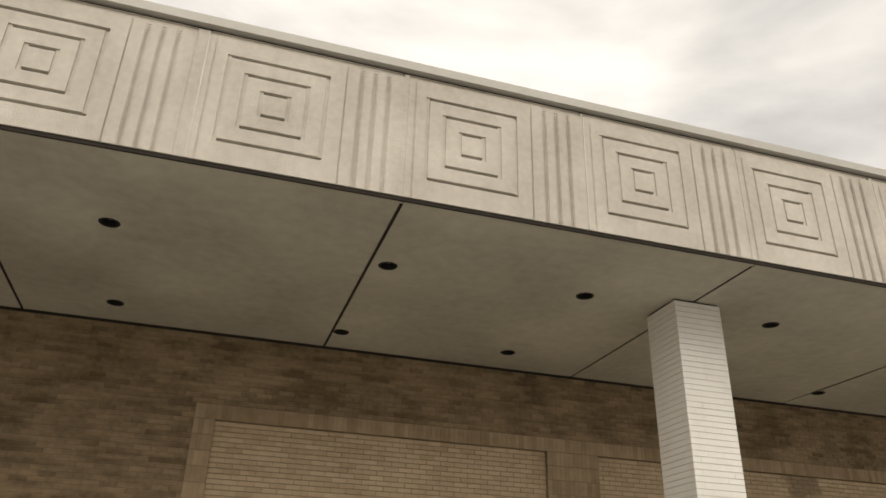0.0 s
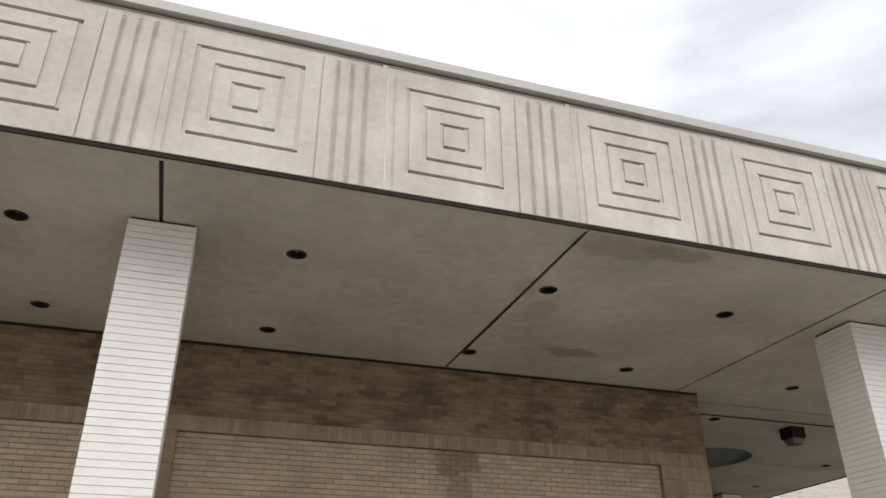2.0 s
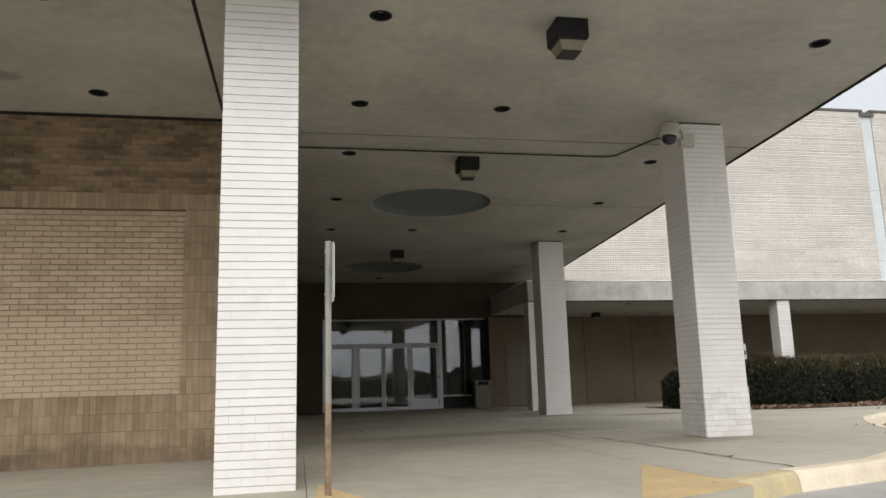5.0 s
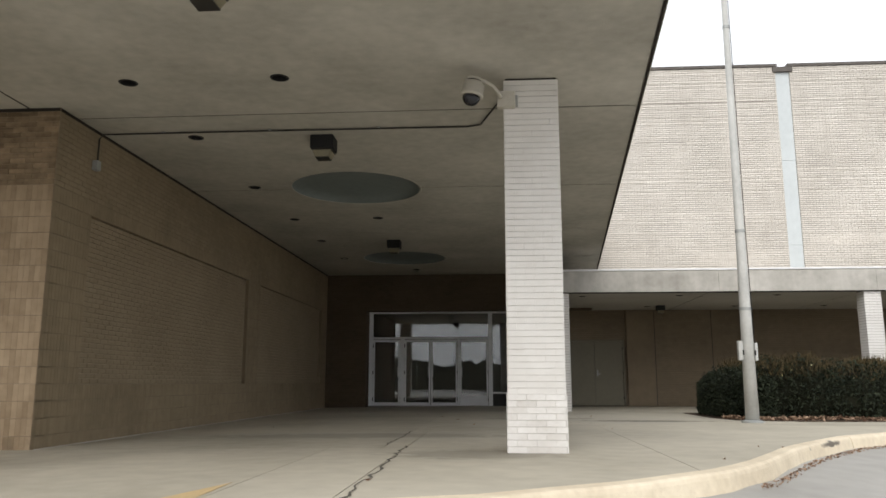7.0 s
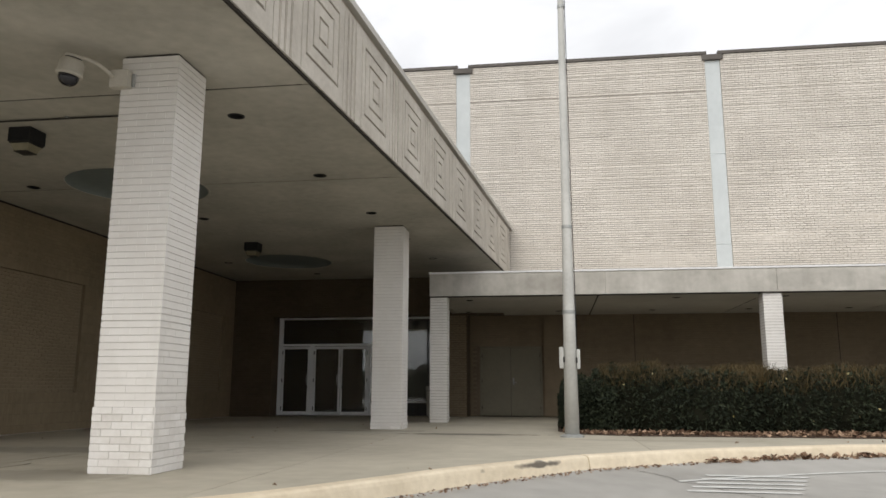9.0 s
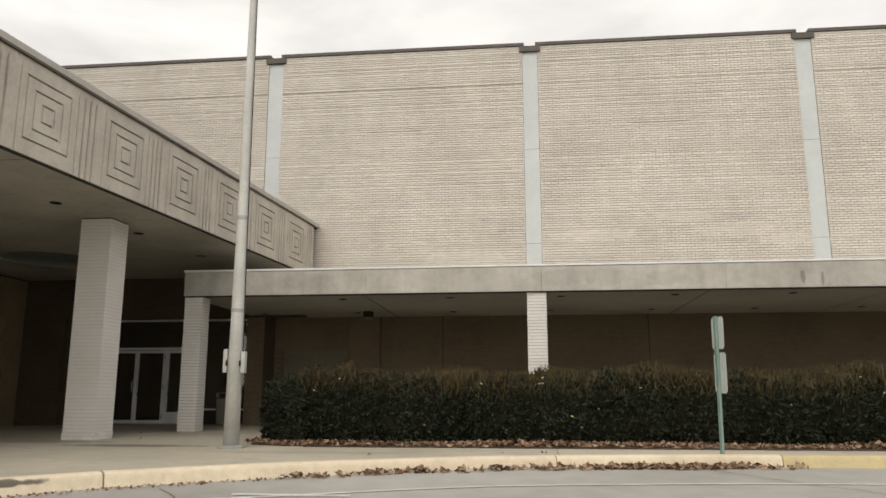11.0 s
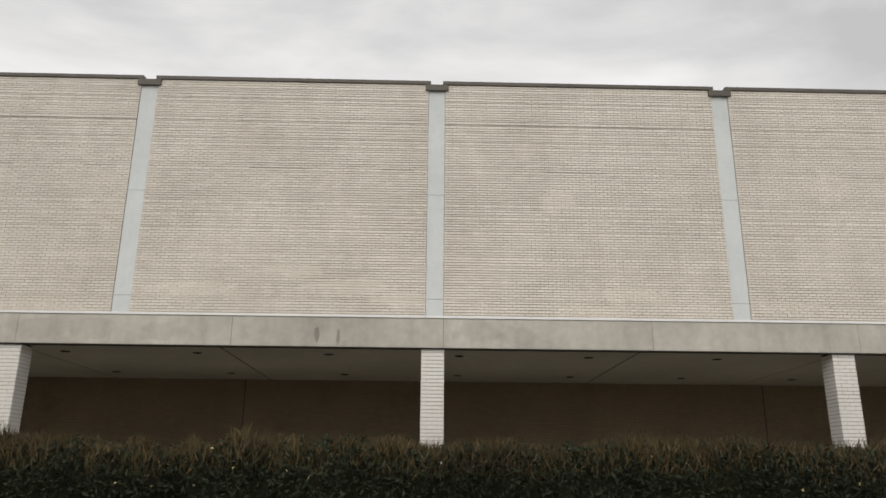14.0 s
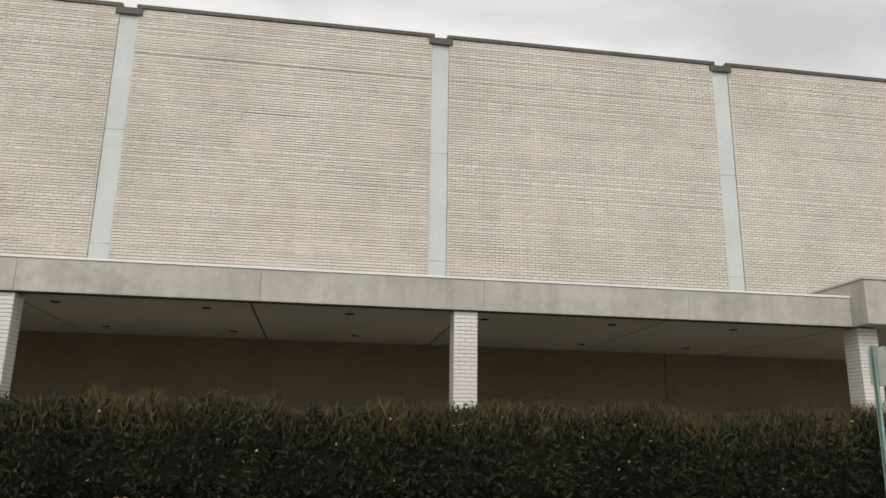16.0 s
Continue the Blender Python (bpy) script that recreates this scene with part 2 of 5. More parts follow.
M_GREEN_POST = surface("green_sign_post", (0.16, 0.25, 0.22), (0.25, 0.36, 0.32), 4.0, 0.6, 0.1, 60)
M_DULL_POST = surface("dull_galvanised_post", (0.20, 0.195, 0.17), (0.36, 0.35, 0.31), 5.0, 0.65, 0.1, 60, metal=0.2)
M_RUST = surface("rusty_post", (0.15, 0.075, 0.038), (0.36, 0.29, 0.21), 14.0, 0.8, 0.5, 60)
M_SIGN_BACK = surface("bare_sign_back", (0.50, 0.53, 0.52), (0.62, 0.65, 0.64), 3.0, 0.45, 0.03, 60, metal=0.2)
M_POLE = surface("painted_grey_pole", (0.42, 0.42, 0.40), (0.60, 0.60, 0.57), 2.0, 0.5, 0.08, 40, streak=0.6)
M_BLACK = surface("black_fixture", (0.006, 0.006, 0.006), (0.016, 0.016, 0.016), 6.0, 0.6, 0.03, 60)
M_CAN_RING = surface("dark_bronze_trim", (0.015, 0.014, 0.012), (0.035, 0.032, 0.028), 6.0, 0.45, 0.03, 60)
M_LENS = surface("yellowed_lamp_lens", (0.17, 0.15, 0.095), (0.26, 0.23, 0.155), 5.0, 0.35, 0.05, 60)
M_BULB = surface("frosted_reflector_bulb", (0.5, 0.5, 0.48), (0.65, 0.65, 0.62), 5.0, 0.3, 0.0)
M_DOME = surface("grey_skylight_dome", (0.15, 0.17, 0.165), (0.20, 0.225, 0.215), 1.0, 0.75, 0.03, 30, gloss=0.15)
M_CAMERA = surface("beige_camera_housing", (0.45, 0.42, 0.36), (0.58, 0.55, 0.48), 4.0, 0.5, 0.03, 60)
M_STEEL_DOOR = surface("painted_steel_door", (0.165, 0.147, 0.105), (0.215, 0.193, 0.14), 1.0, 0.55, 0.05, 40)
M_BIN = surface("tan_plastic_bin", (0.17, 0.155, 0.13), (0.24, 0.22, 0.19), 3.0, 0.6, 0.05, 50)
# Near-black colour stands in for the lack of light indoors.
M_INTERIOR = surface("painted_dim_interior", (0.03, 0.03, 0.03), (0.06, 0.058, 0.055), 0.8, 0.8, 0.0)
M_BARK = surface("bare_tree_bark", (0.05, 0.042, 0.035), (0.11, 0.095, 0.08), 4.0, 0.9, 0.4, 40)
M_WOODS = surface("far_winter_woods", (0.05, 0.05, 0.036), (0.12, 0.11, 0.08), 0.15, 0.95, 0.5, 3)

M_GLASS = bpy.data.materials.new("door_glass")
M_GLASS.use_nodes = True
gp = M_GLASS.node_tree.nodes["Principled BSDF"]
gp.inputs["Base Color"].default_value = (0.75, 0.8, 0.8, 1)
gp.inputs["Roughness"].default_value = 0.01
gp.inputs["Transmission Weight"].default_value = 1.0
gp.inputs["IOR"].default_value = 1.75
M_DARK_GLASS = bpy.data.materials.new("camera_bubble")
M_DARK_GLASS.use_nodes = True
gp = M_DARK_GLASS.node_tree.nodes["Principled BSDF"]
gp.inputs["Base Color"].default_value = (0.02, 0.02, 0.025, 1)
gp.inputs["Roughness"].default_value = 0.08

# ---------------------------------------------------------------- mesh helpers


def part(name, bm, material, parent=None, label="", smooth=False):
    me = bpy.data.meshes.new(name)
    bmesh.ops.recalc_face_normals(bm, faces=bm.faces)
    bm.to_mesh(me)
    bm.free()
    me.materials.append(material)
    if smooth:
        me.polygons.foreach_set("use_smooth", [True] * len(me.polygons))
    ob = new(name, me)
    if parent:
        ob.parent = parent
    if label:
        tagged(ob, label=label)
    return ob


def box(bm, x0, x1, y0, y1, z0, z1, bevel=0.0):
    r = bmesh.ops.create_cube(bm, size=1.0)
    for v in r["verts"]:
        v.co = Vector((x0 + (v.co.x + 0.5) * (x1 - x0), y0 + (v.co.y + 0.5) * (y1 - y0), z0 + (v.co.z + 0.5) * (z1 - z0)))
    if bevel:
        es = {e for v in r["verts"] for e in v.link_edges}
        bmesh.ops.bevel(bm, geom=list(es), offset=bevel, segments=2, affect="EDGES", profile=0.5)
    return bm


def solid(x0, x1, y0, y1, z0, z1, bevel=0.0):
    return box(bmesh.new(), x0, x1, y0, y1, z0, z1, bevel)


def lathe(profile, centre=(0, 0, 0), seg=24, bm=None, caps=True):
    """A body of revolution about z from (radius, z) pairs."""
    bm = bm or bmesh.new()
    rings = []
    for r, z in profile:
        rings.append([bm.verts.new((centre[0] + r * math.cos(2 * math.pi * i / seg), centre[1] + r * math.sin(2 * math.pi * i / seg), centre[2] + z)) for i in range(seg)])
    for a, b in zip(rings, rings[1:]):
        for i in range(seg):
            j = (i + 1) % seg
            bm.faces.new((a[i], a[j], b[j], b[i]))
    for ring in (rings[0], rings[-1]) if caps else ():
        if (ring[0].co - ring[seg // 2].co).length > 1e-4:
            bm.faces.new(ring)
    return bm


def tube(points, radius, seg=10, bm=None):
    """A round bar along points; radius one number or one for each point."""
    bm = bm or bmesh.new()
    pts = [Vector(p) for p in points]
    radii = radius if isinstance(radius, (list, tuple)) else [radius] * len(pts)
    rings = []
    for i, p in enumerate(pts):
        d = (pts[min(i + 1, len(pts) - 1)] - pts[max(i - 1, 0)]).normalized()
        a = d.orthogonal().normalized() if abs(d.z) > 0.95 else d.cross(Vector((0, 0, 1))).normalized()
        b = d.cross(a)
        rings.append([bm.verts.new(p + radii[i] * (math.cos(2 * math.pi * k / seg) * a + math.sin(2 * math.pi * k / seg) * b)) for k in range(seg)])
    for a, b in zip(rings, rings[1:]):
        for k in range(seg):
            j = (k + 1) % seg
            bm.faces.new((a[k], a[j], b[j], b[k]))
    bm.faces.new(rings[0])
    bm.faces.new(rings[-1])
    return bm


def prism(points, z0, z1, bm=None):
    """A flat polygon in plan raised to a slab."""
    bm = bm or bmesh.new()
    top = [bm.verts.new((x, y, z1)) for x, y in points]
    low = [bm.verts.new((x, y, z0)) for x, y in points]
    bm.faces.new(top)
    bm.faces.new(low)
    for i in range(len(points)):
        j = (i + 1) % len(points)
        bm.faces.new((top[i], top[j], low[j], low[i]))
    return bm


def holed(loops, z0, z1, bm=None):
    """A slab in plan whose first loop is the rim and the others are holes."""
    bm = bm or bmesh.new()
    tmp = bmesh.new()
    for loop in loops:
        vs = [tmp.verts.new((x, y, z0)) for x, y in loop]
        for i in range(len(vs)):
            tmp.edges.new((vs[i], vs[(i + 1) % len(vs)]))
    bmesh.ops.triangle_fill(tmp, use_beauty=True, use_dissolve=False, edges=tmp.edges[:])
    r = bmesh.ops.extrude_face_region(tmp, geom=tmp.faces[:])
    for v in r["geom"]:
        if isinstance(v, bmesh.types.BMVert):
            v.co.z = z1
    me = bpy.data.meshes.new("slab")
    tmp.to_mesh(me)
    tmp.free()
    bm.from_mesh(me)
    bpy.data.meshes.remove(me)
    return bm


def ring_points(x, y, r, n=20, a0=0.0, a1=360.0):
    full = abs(a1 - a0) >= 359.9
    k = n if full else n + 1
    return [(x + r * math.cos(radians(a0 + (a1 - a0) * i / n)), y + r * math.sin(radians(a0 + (a1 - a0) * i / n))) for i in range(k)]


def bare(name, label="", category="", kind="", group="", at=(0, 0, 0)):
    ob = new(name)
    ob.location = at
    return tagged(ob, label, category, group, kind)


# ---------------------------------------------------------------- brickwork
BRICK_L, BRICK_H, JOINT = 0.2032, 0.0677, 0.010
rng = random.Random(7)


def brick_mesh(length, height, depth, c=0.003, name="brick"):
    """One brick face up: x along the wall, z up, its front at -depth in y."""
    me = bpy.data.meshes.new(name)
    vs = [(0, 0, 0), (length, 0, 0), (length, 0, height), (0, 0, height),
          (c, -depth, c), (length - c, -depth, c), (length - c, -depth, height - c), (c, -depth, height - c)]
    me.from_pydata(vs, [], [(4, 5, 6, 7), (0, 1, 5, 4), (1, 2, 6, 5), (2, 3, 7, 6), (3, 0, 4, 7)])
    return me


BRICK_CACHE = {}


def lay(parent, material, bricks, turn, singles=None, depth=0.012, label="", worn=0.003):
    """Bricks (u, z, length, height, push) on a wall whose local frame is the matrix turn. singles: a test of (u, z) for bricks that are objects of their own."""
    verts, faces = [], []
    count = 0
    for u, z, le, h, push in bricks:
        if singles and count < 290 and singles(u, z):
            key = (round(le, 3), round(h, 3), material.name, depth)
            if key not in BRICK_CACHE:
                BRICK_CACHE[key] = brick_mesh(le, h, depth, worn)
                BRICK_CACHE[key].materials.append(material)
            ob = new("brick", BRICK_CACHE[key])
            ob.parent = parent
            ob.matrix_local = turn @ Matrix.Translation((u, -push, z))
            count += 1
            continue
        b, c, d = len(verts), worn, depth + push
        for q in ((u, 0.0, z), (u + le, 0.0, z), (u + le, 0.0, z + h), (u, 0.0, z + h),
                  (u + c, -d, z + c), (u + le - c, -d, z + c), (u + le - c, -d, z + h - c), (u + c, -d, z + h - c)):
            verts.append(q)
        faces += [(b + 4, b + 5, b + 6, b + 7), (b, b + 1, b + 5, b + 4), (b + 1, b + 2, b + 6, b + 5), (b + 2, b + 3, b + 7, b + 6), (b + 3, b, b + 4, b + 7)]
    if faces:
        me = bpy.data.meshes.new("brickwork")
        me.from_pydata(verts, [], faces)
        me.materials.append(material)
        ob = new("brickwork", me)
        ob.parent = parent
        ob.matrix_local = turn
        tagged(ob, label=label, kind="stuff")


def running(u0, u1, z0, z1, skip=None, wobble=0.0012, course=BRICK_H, length=BRICK_L, head=JOINT, bed=JOINT, seams=(), uneven=0.0, jitter=0.0):
    """Running bond over a rectangle; skip(u, z) leaves a brick out."""
    res = []
    rows = round((z1 - z0) / course)
    h = (z1 - z0) / rows
    shift = [jitter * noise.noise((i * 2.71, u1, 11.0)) * 2.0 for i in range(rows)] + [0.0]
    shift[0] = 0.0
    for i in range(rows):
        z = z0 + i * h + shift[i]
        tall = h + shift[i + 1] - shift[i]
        gap = bed * (1.0 + uneven * noise.noise((i * 1.37, u1, 7.0)) * 2.0)
        u = u0 - (length / 2 if i % 2 else 0.0)
        while u < u1 - 0.01:
            a, b = max(u, u0), min(u + length, u1)
            if b - a > 0.03 and not (skip and skip((a + b) / 2, z + h / 2)):
                shut = 0.0
                for line, part_of in seams:
                    if abs(line - z) < h / 2 and noise.noise((u * 0.35, line, 3.0)) < part_of:
                        shut = 0.016
                res.append((a + head / 2, z + gap / 2, b - a - head, tall - gap - shut, rng.uniform(0, wobble)))
            u += length
    return res


def soldiers(u0, u1, z0, z1, wobble=0.0012):
    """Rows of bricks on end."""
    res = []
    rows = max(1, round((z1 - z0) / BRICK_L))
    cols = max(1, round((u1 - u0) / BRICK_H))
    h, w = (z1 - z0) / rows, (u1 - u0) / cols
    for i in range(rows):
        for k in range(cols):
            res.append((u0 + k * w + 0.0008, z0 + i * h + 0.005, w - 0.0012, h - 0.010, rng.uniform(0, wobble)))
    return res


# ---------------------------------------------------------------- ground and road
KERB = [(-14.0, 6.2), (14.6, 6.2), (17.3, 6.25), (18.15, 6.7), (19.4, 7.2), (20.5, 8.0), (21.37, 8.82), (21.97, 9.66), (22.78, 11.13), (23.4, 12.05), (24.2, 13.1),
        (25.45, 14.17), (26.3, 14.66), (27.24, 15.2), (28.1, 15.6), (29.07, 15.86), (30.5, 16.12), (32.03, 16.28), (33.33, 16.32), (64.0, 16.32)]


def kerb_y(x):
    for (xa, ya), (xb, yb) in zip(KERB, KERB[1:]):
        if xa <= x <= xb:
            return ya + (yb - ya) * (x - xa) / (xb - xa)
    return KERB[0][1] if x < KERB[0][0] else KERB[-1][1]


def settle(x):
    """The pavement falls gently towards the west."""
    return -0.085 * min(1.0, max(0.0, (17.6 - x) / 6.0))


def settled(ob):
    for v in ob.data.vertices:
        v.co.z += settle(v.co.x)
    return ob


def road_z(x, y):
    d = max(0.0, kerb_y(x) - y)
    return settle(x) - 0.15 - 0.7 * (1 - math.exp(-d * 0.09))


def ground():
    xs = [-900, -300, -120, -60, -30] + [-16 + 0.8 * i for i in range(99)] + [70, 85, 120, 200, 400, 900]
    ys = [-900, -300, -120, -60, -30, -15] + [-10 + 0.6 * i for i in range(45)] + [18, 24, 40, 120, 400, 900]
    vs = [(x, y, road_z(x, y)) for y in ys for x in xs]
    w = len(xs)
    fs = [(j * w + i, j * w + i + 1, (j + 1) * w + i + 1, (j + 1) * w + i) for j in range(len(ys) - 1) for i in range(w - 1)]
    me = bpy.data.meshes.new("ground")
    me.from_pydata(vs, [], fs)
    me.materials.append(M_ROAD)
    me.polygons.foreach_set("use_smooth", [True] * len(me.polygons))
    tagged(new("ground", me), "worn pale concrete road with faint cracks", "road", kind="structure")


ground()


def kerb_run(name, x0, x1, material, label):
    """A kerb stone with a rounded nose along the kerb line."""
    pts = [(x0, kerb_y(x0))] + [p for p in KERB if x0 + 0.05 < p[0] < x1 - 0.05] + [(x1, kerb_y(x1))]
    fine = []
    for (xa, ya), (xb, yb) in zip(pts, pts[1:]):
        k = max(1, int(math.hypot(xb - xa, yb - ya) / 0.5))
        fine += [(xa + (xb - xa) * i / k, ya + (yb - ya) * i / k) for i in range(k)]
    fine.append(pts[-1])
    profile = [(0.0, -0.4), (-0.02, -0.16), (0.0, -0.05), (0.012, -0.018), (0.04, 0.0), (0.16, 0.006), (0.17, -0.4)]
    bm = bmesh.new()
    rows = []
    for i, (x, y) in enumerate(fine):
        a, b = fine[max(i - 1, 0)], fine[min(i + 1, len(fine) - 1)]
        d = Vector((b[0] - a[0], b[1] - a[1], 0)).normalized()
        nrm = Vector((-d.y, d.x, 0))
        w = 0.006 * noise.noise((x * 1.7, y * 1.7, 0.0))
        rows.append([bm.verts.new((x + nrm.x * (q + w), y + nrm.y * (q + w), z + w * (z > -0.1))) for q, z in profile])
    for r, s in zip(rows, rows[1:]):
        for i in range(len(profile) - 1):
            bm.faces.new((r[i], s[i], s[i + 1], r[i + 1]))
    bm.faces.new(rows[0])
    bm.faces.new(rows[-1])
    return tagged(settled(part(name, bm, material)), label, "kerb", "kerb stones", "structure")


kerb_run("kerb", -14.0, 14.55, M_KERB_WORN, "worn yellow painted kerb stone")
kerb_run("kerb", 17.5, 18.28, M_KERB_WORN, "worn yellow painted kerb stone")
for a, b in ((18.295, 24.235), (24.25, 29.0), (29.015, 32.0)):
    kerb_run("kerb", a, b, M_KERB, "cream painted concrete kerb stone")
for a, b in ((32.012, 33.9), (33.915, 36.7), (36.72, 40.2), (40.22, 44.0), (44.02, 64.0)):
    kerb_run("kerb", a, b, M_KERB_WORN, "cracked yellow painted kerb stone")

pavement = bare("pavement", "stained concrete pavement in large slabs with open joints", "pavement", "structure")


def slab(x0, x1, y0, y1, g=0.0045):
    """One slab of the pavement; y0 None runs to the kerb."""
    x0, x1 = x0 + g, x1 - g
    if y0 is None:
        xs = [x0] + [p[0] for p in KERB if x0 < p[0] < x1] + [x1]
        low = []
        for x in xs:
            low.append((x, kerb_y(x) + 0.16))
            if 17.5 < x < 24.5:
                low[-1] = (x - 0.11, kerb_y(x) + 0.12) if x not in (x0, x1) else (x, kerb_y(x) + 0.2)
        pts = low + [(x1, y1 - g), (x0, y1 - g)]
    else:
        pts = [(x0, y0 + g), (x1, y0 + g), (x1, y1 - g), (x0, y1 - g)]
    settled(part("slab", prism(pts, -0.35, 0.0), M_PAVING, pavement))


part("joint_bed", prism([(17.56, 10.8), (17.56, 6.7), (19.3, 7.7), (21.9, 10.3), (24.5, 13.9), (27, 15.5), (29, 16.2), (33, 16.6), (64, 16.6), (64, 27.2), (17.56, 27.2)], -0.5, -0.012), M_PAVING_JOINT, pavement)
settled(part("joint_bed", prism([(-14, 6.6), (11.6, 6.6), (11.6, 10.95), (-14, 10.95)], -0.4, -0.012), M_PAVING_JOINT, pavement))
settled(part("joint_bed", prism([(11.6, 6.6), (14.62, 6.6), (14.62, 10.8), (17.56, 10.8), (17.56, 27.2), (13.9, 27.2), (13.9, 10.95), (11.6, 10.95)], -0.4, -0.02), M_PAVING_JOINT, pavement))
WEST_X = [-14.0, -8.2, -4.3, -0.4, 3.5, 7.4, 11.3, 14.602]
for a, b in zip(WEST_X, WEST_X[1:]):
    slab(a, b, None, 10.9)
slab(17.56, 18.4, None, 10.9)
slab(18.4, 21.15, None, 13.6)
slab(18.14, 18.4, 10.9, 13.6)
slab(21.15, 25.1, None, 17.3)
for a, b in ((14.0, 18.14),):
    for c, d in ((10.9, 13.6), (13.6, 17.3), (17.3, 21.2), (21.2, 27.1)):
        slab(a, b, c, d)
for a, b in ((18.14, 21.15),):
    for c, d in ((13.6, 17.3), (17.3, 21.2), (21.2, 27.1)):
        slab(a, b, c, d)
slab(21.15, 25.1, 17.3, 21.2)
slab(21.15, 25.1, 21.2, 26.6)
for i in range(10):
    a = 25.1 + i * 3.95
    slab(a, min(a + 3.95, 64.0), None, 17.3)
    slab(a, min(a + 3.95, 64.0), 21.3, 26.6)
# kerb ramp: sloping floor between two painted flares
ramp = bmesh.new()
q = [(14.603, 6.2, 0.0), (15.40, 6.2, -0.07), (16.75, 6.2, -0.07), (17.555, 6.2, 0.0), (17.555, 10.89, 0.0), (14.603, 10.89, 0.0)]
e = [(14.70, 7.8, 0.0), (17.5, 7.8, 0.0)]
v = [ramp.verts.new(p) for p in q + e]
for f in ((0, 1, 6), (1, 2, 7, 6), (2, 3, 7), (0, 6, 5), (3, 4, 7), (4, 5, 6, 7)):
    ramp.faces.new([v[i] for i in f])
low = [ramp.verts.new((x, y, -0.5)) for x, y, z in q]
for i in range(6):
    j = (i + 1) % 6
    ramp.faces.new((v[i], v[j], low[j], low[i]))
settled(part("ramp", ramp, M_PAVING, pavement))
for tri in ((q[2], q[3], e[1]), (q[0], q[1], e[0])):
    tri = [(x, y + 0.006, z) for x, y, z in tri]
    flare = bmesh.new()
    up = [flare.verts.new((x, y, z + 0.005)) for x, y, z in tri]
    dn = [flare.verts.new((x, y, z + 0.0015)) for x, y, z in tri]
    flare.faces.new(up)
    flare.faces.new(dn)
    for i in range(3):
        flare.faces.new((up[i], up[(i + 1) % 3], dn[(i + 1) % 3], dn[i]))
    settled(part("flare", flare, M_ORANGE, pavement, "worn orange painted flare beside the kerb ramp"))

# ---------------------------------------------------------------- west store walls
X_SIDE, Y_FRONT, Z_SOFFIT = 14.0, 10.9, 4.13


def edge_x(y):
    """The canopy's outer east edge."""
    return 21.02 + 0.088 * (y - 8.3)


def panelled_wall(name, label, turn, length, panels, plain, panel_brick, brick, upright_brick, joint, split=0, depth=0.075):
    """Brown brick wall with recessed tan brick panels between piers of bricks on end."""
    root = bare(name, label, "wall", "structure")
    back = bmesh.new()
    z0, z1 = 0.711, 2.945
    cuts = [0.0] + [c for p in panels for c in p] + [length]
    for i in range(0, len(cuts), 2):
        box(back, cuts[i], cuts[i + 1], 0.0, 0.3, z0, z1)
    box(back, 0, length, 0.0, 0.3, -0.2, z0)
    box(back, 0, length, 0.0, 0.3, z1, 4.3)
    ob = part("mortar_bed", back, joint, root)
    ob.matrix_local = turn
    rec = bmesh.new()
    for a, b in panels:
        box(rec, a, b, depth, 0.29, z0, z1)
    ob = part("panel_bed", rec, M_PANEL_JOINT, root)
    ob.matrix_local = turn
    bricks = []
    bricks += running(0, length, z1 + 0.203, Z_SOFFIT - 0.03, head=0.004, bed=0.006)
    # Near-black strip drawn as the shadow line where wall meets soffit.
    ob = part("shadow_gap", solid(0, length, -0.004, -0.001, Z_SOFFIT - 0.032, Z_SOFFIT + 0.005), M_GAP, root)
    ob.matrix_local = turn
    upright = soldiers(plain, length, z1, z1 + 0.203)
    upright += soldiers(plain, length, -0.10, z0)
    for i in range(0, len(cuts), 2):
        if cuts[i] >= plain:
            upright += soldiers(cuts[i], cuts[i + 1], z0, z1)
        else:
            bricks += running(cuts[i], plain, -0.10, z1 + 0.203, head=0.004, bed=0.006)
            upright += soldiers(plain, cuts[i + 1], z0, z1)
    lay(root, brick, bricks, turn, depth=0.005, label="brown facing bricks in varied tones")
    lay(root, upright_brick, upright, turn, depth=0.005, label="brown bricks set on end", worn=0.0008)
    inner = turn @ Matrix.Translation((0, depth, 0))
    for a, b in panels:
        zs = z0 + split * (z1 - z0) / 33
        if split:
            lay(root, M_LOW_PANEL, running(a, b, z0, zs, head=0.0008, bed=0.004), inner, depth=0.009, label="repainted tan panel bricks")
        lay(root, panel_brick, running(a, b, zs, z1, head=0.0018, bed=0.009), inner, singles=(lambda u, z, hi=b: u > hi - 2.6), label="tan panel bricks")
    return root


panelled_wall("wall_south", "brown brick wall with recessed tan brick panels, water stained", pose(-12.0, Y_FRONT, 0), 12.0 + X_SIDE,
              [(12.52, 17.30), (18.14, 25.155)], 12.25, M_PANEL_BRICK, M_BROWN_BRICK, M_SOLDIER_BRICK, M_BROWN_JOINT, split=13)
# Side wall takes the shade-toned copies of the brick and mortar.
panelled_wall("wall_east", "brown brick side wall with recessed panels, toned for shade", pose(X_SIDE, Y_FRONT + 0.012, 0, 0, 0, 90), 26.16 - Y_FRONT,
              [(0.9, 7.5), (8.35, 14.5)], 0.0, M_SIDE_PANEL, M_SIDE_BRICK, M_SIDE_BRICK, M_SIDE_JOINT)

b = bmesh.new()
box(b, X_SIDE + 0.018, X_SIDE + 0.04, Y_FRONT + 0.05, 26.1, -0.06, 0.006, 0.003)
for v in b.verts:
    v.co.z += settle(X_SIDE + 0.03)
tagged(part("baseboard", b, M_SEALANT), "pale sealant bead along the wall foot", "trim", kind="structure")

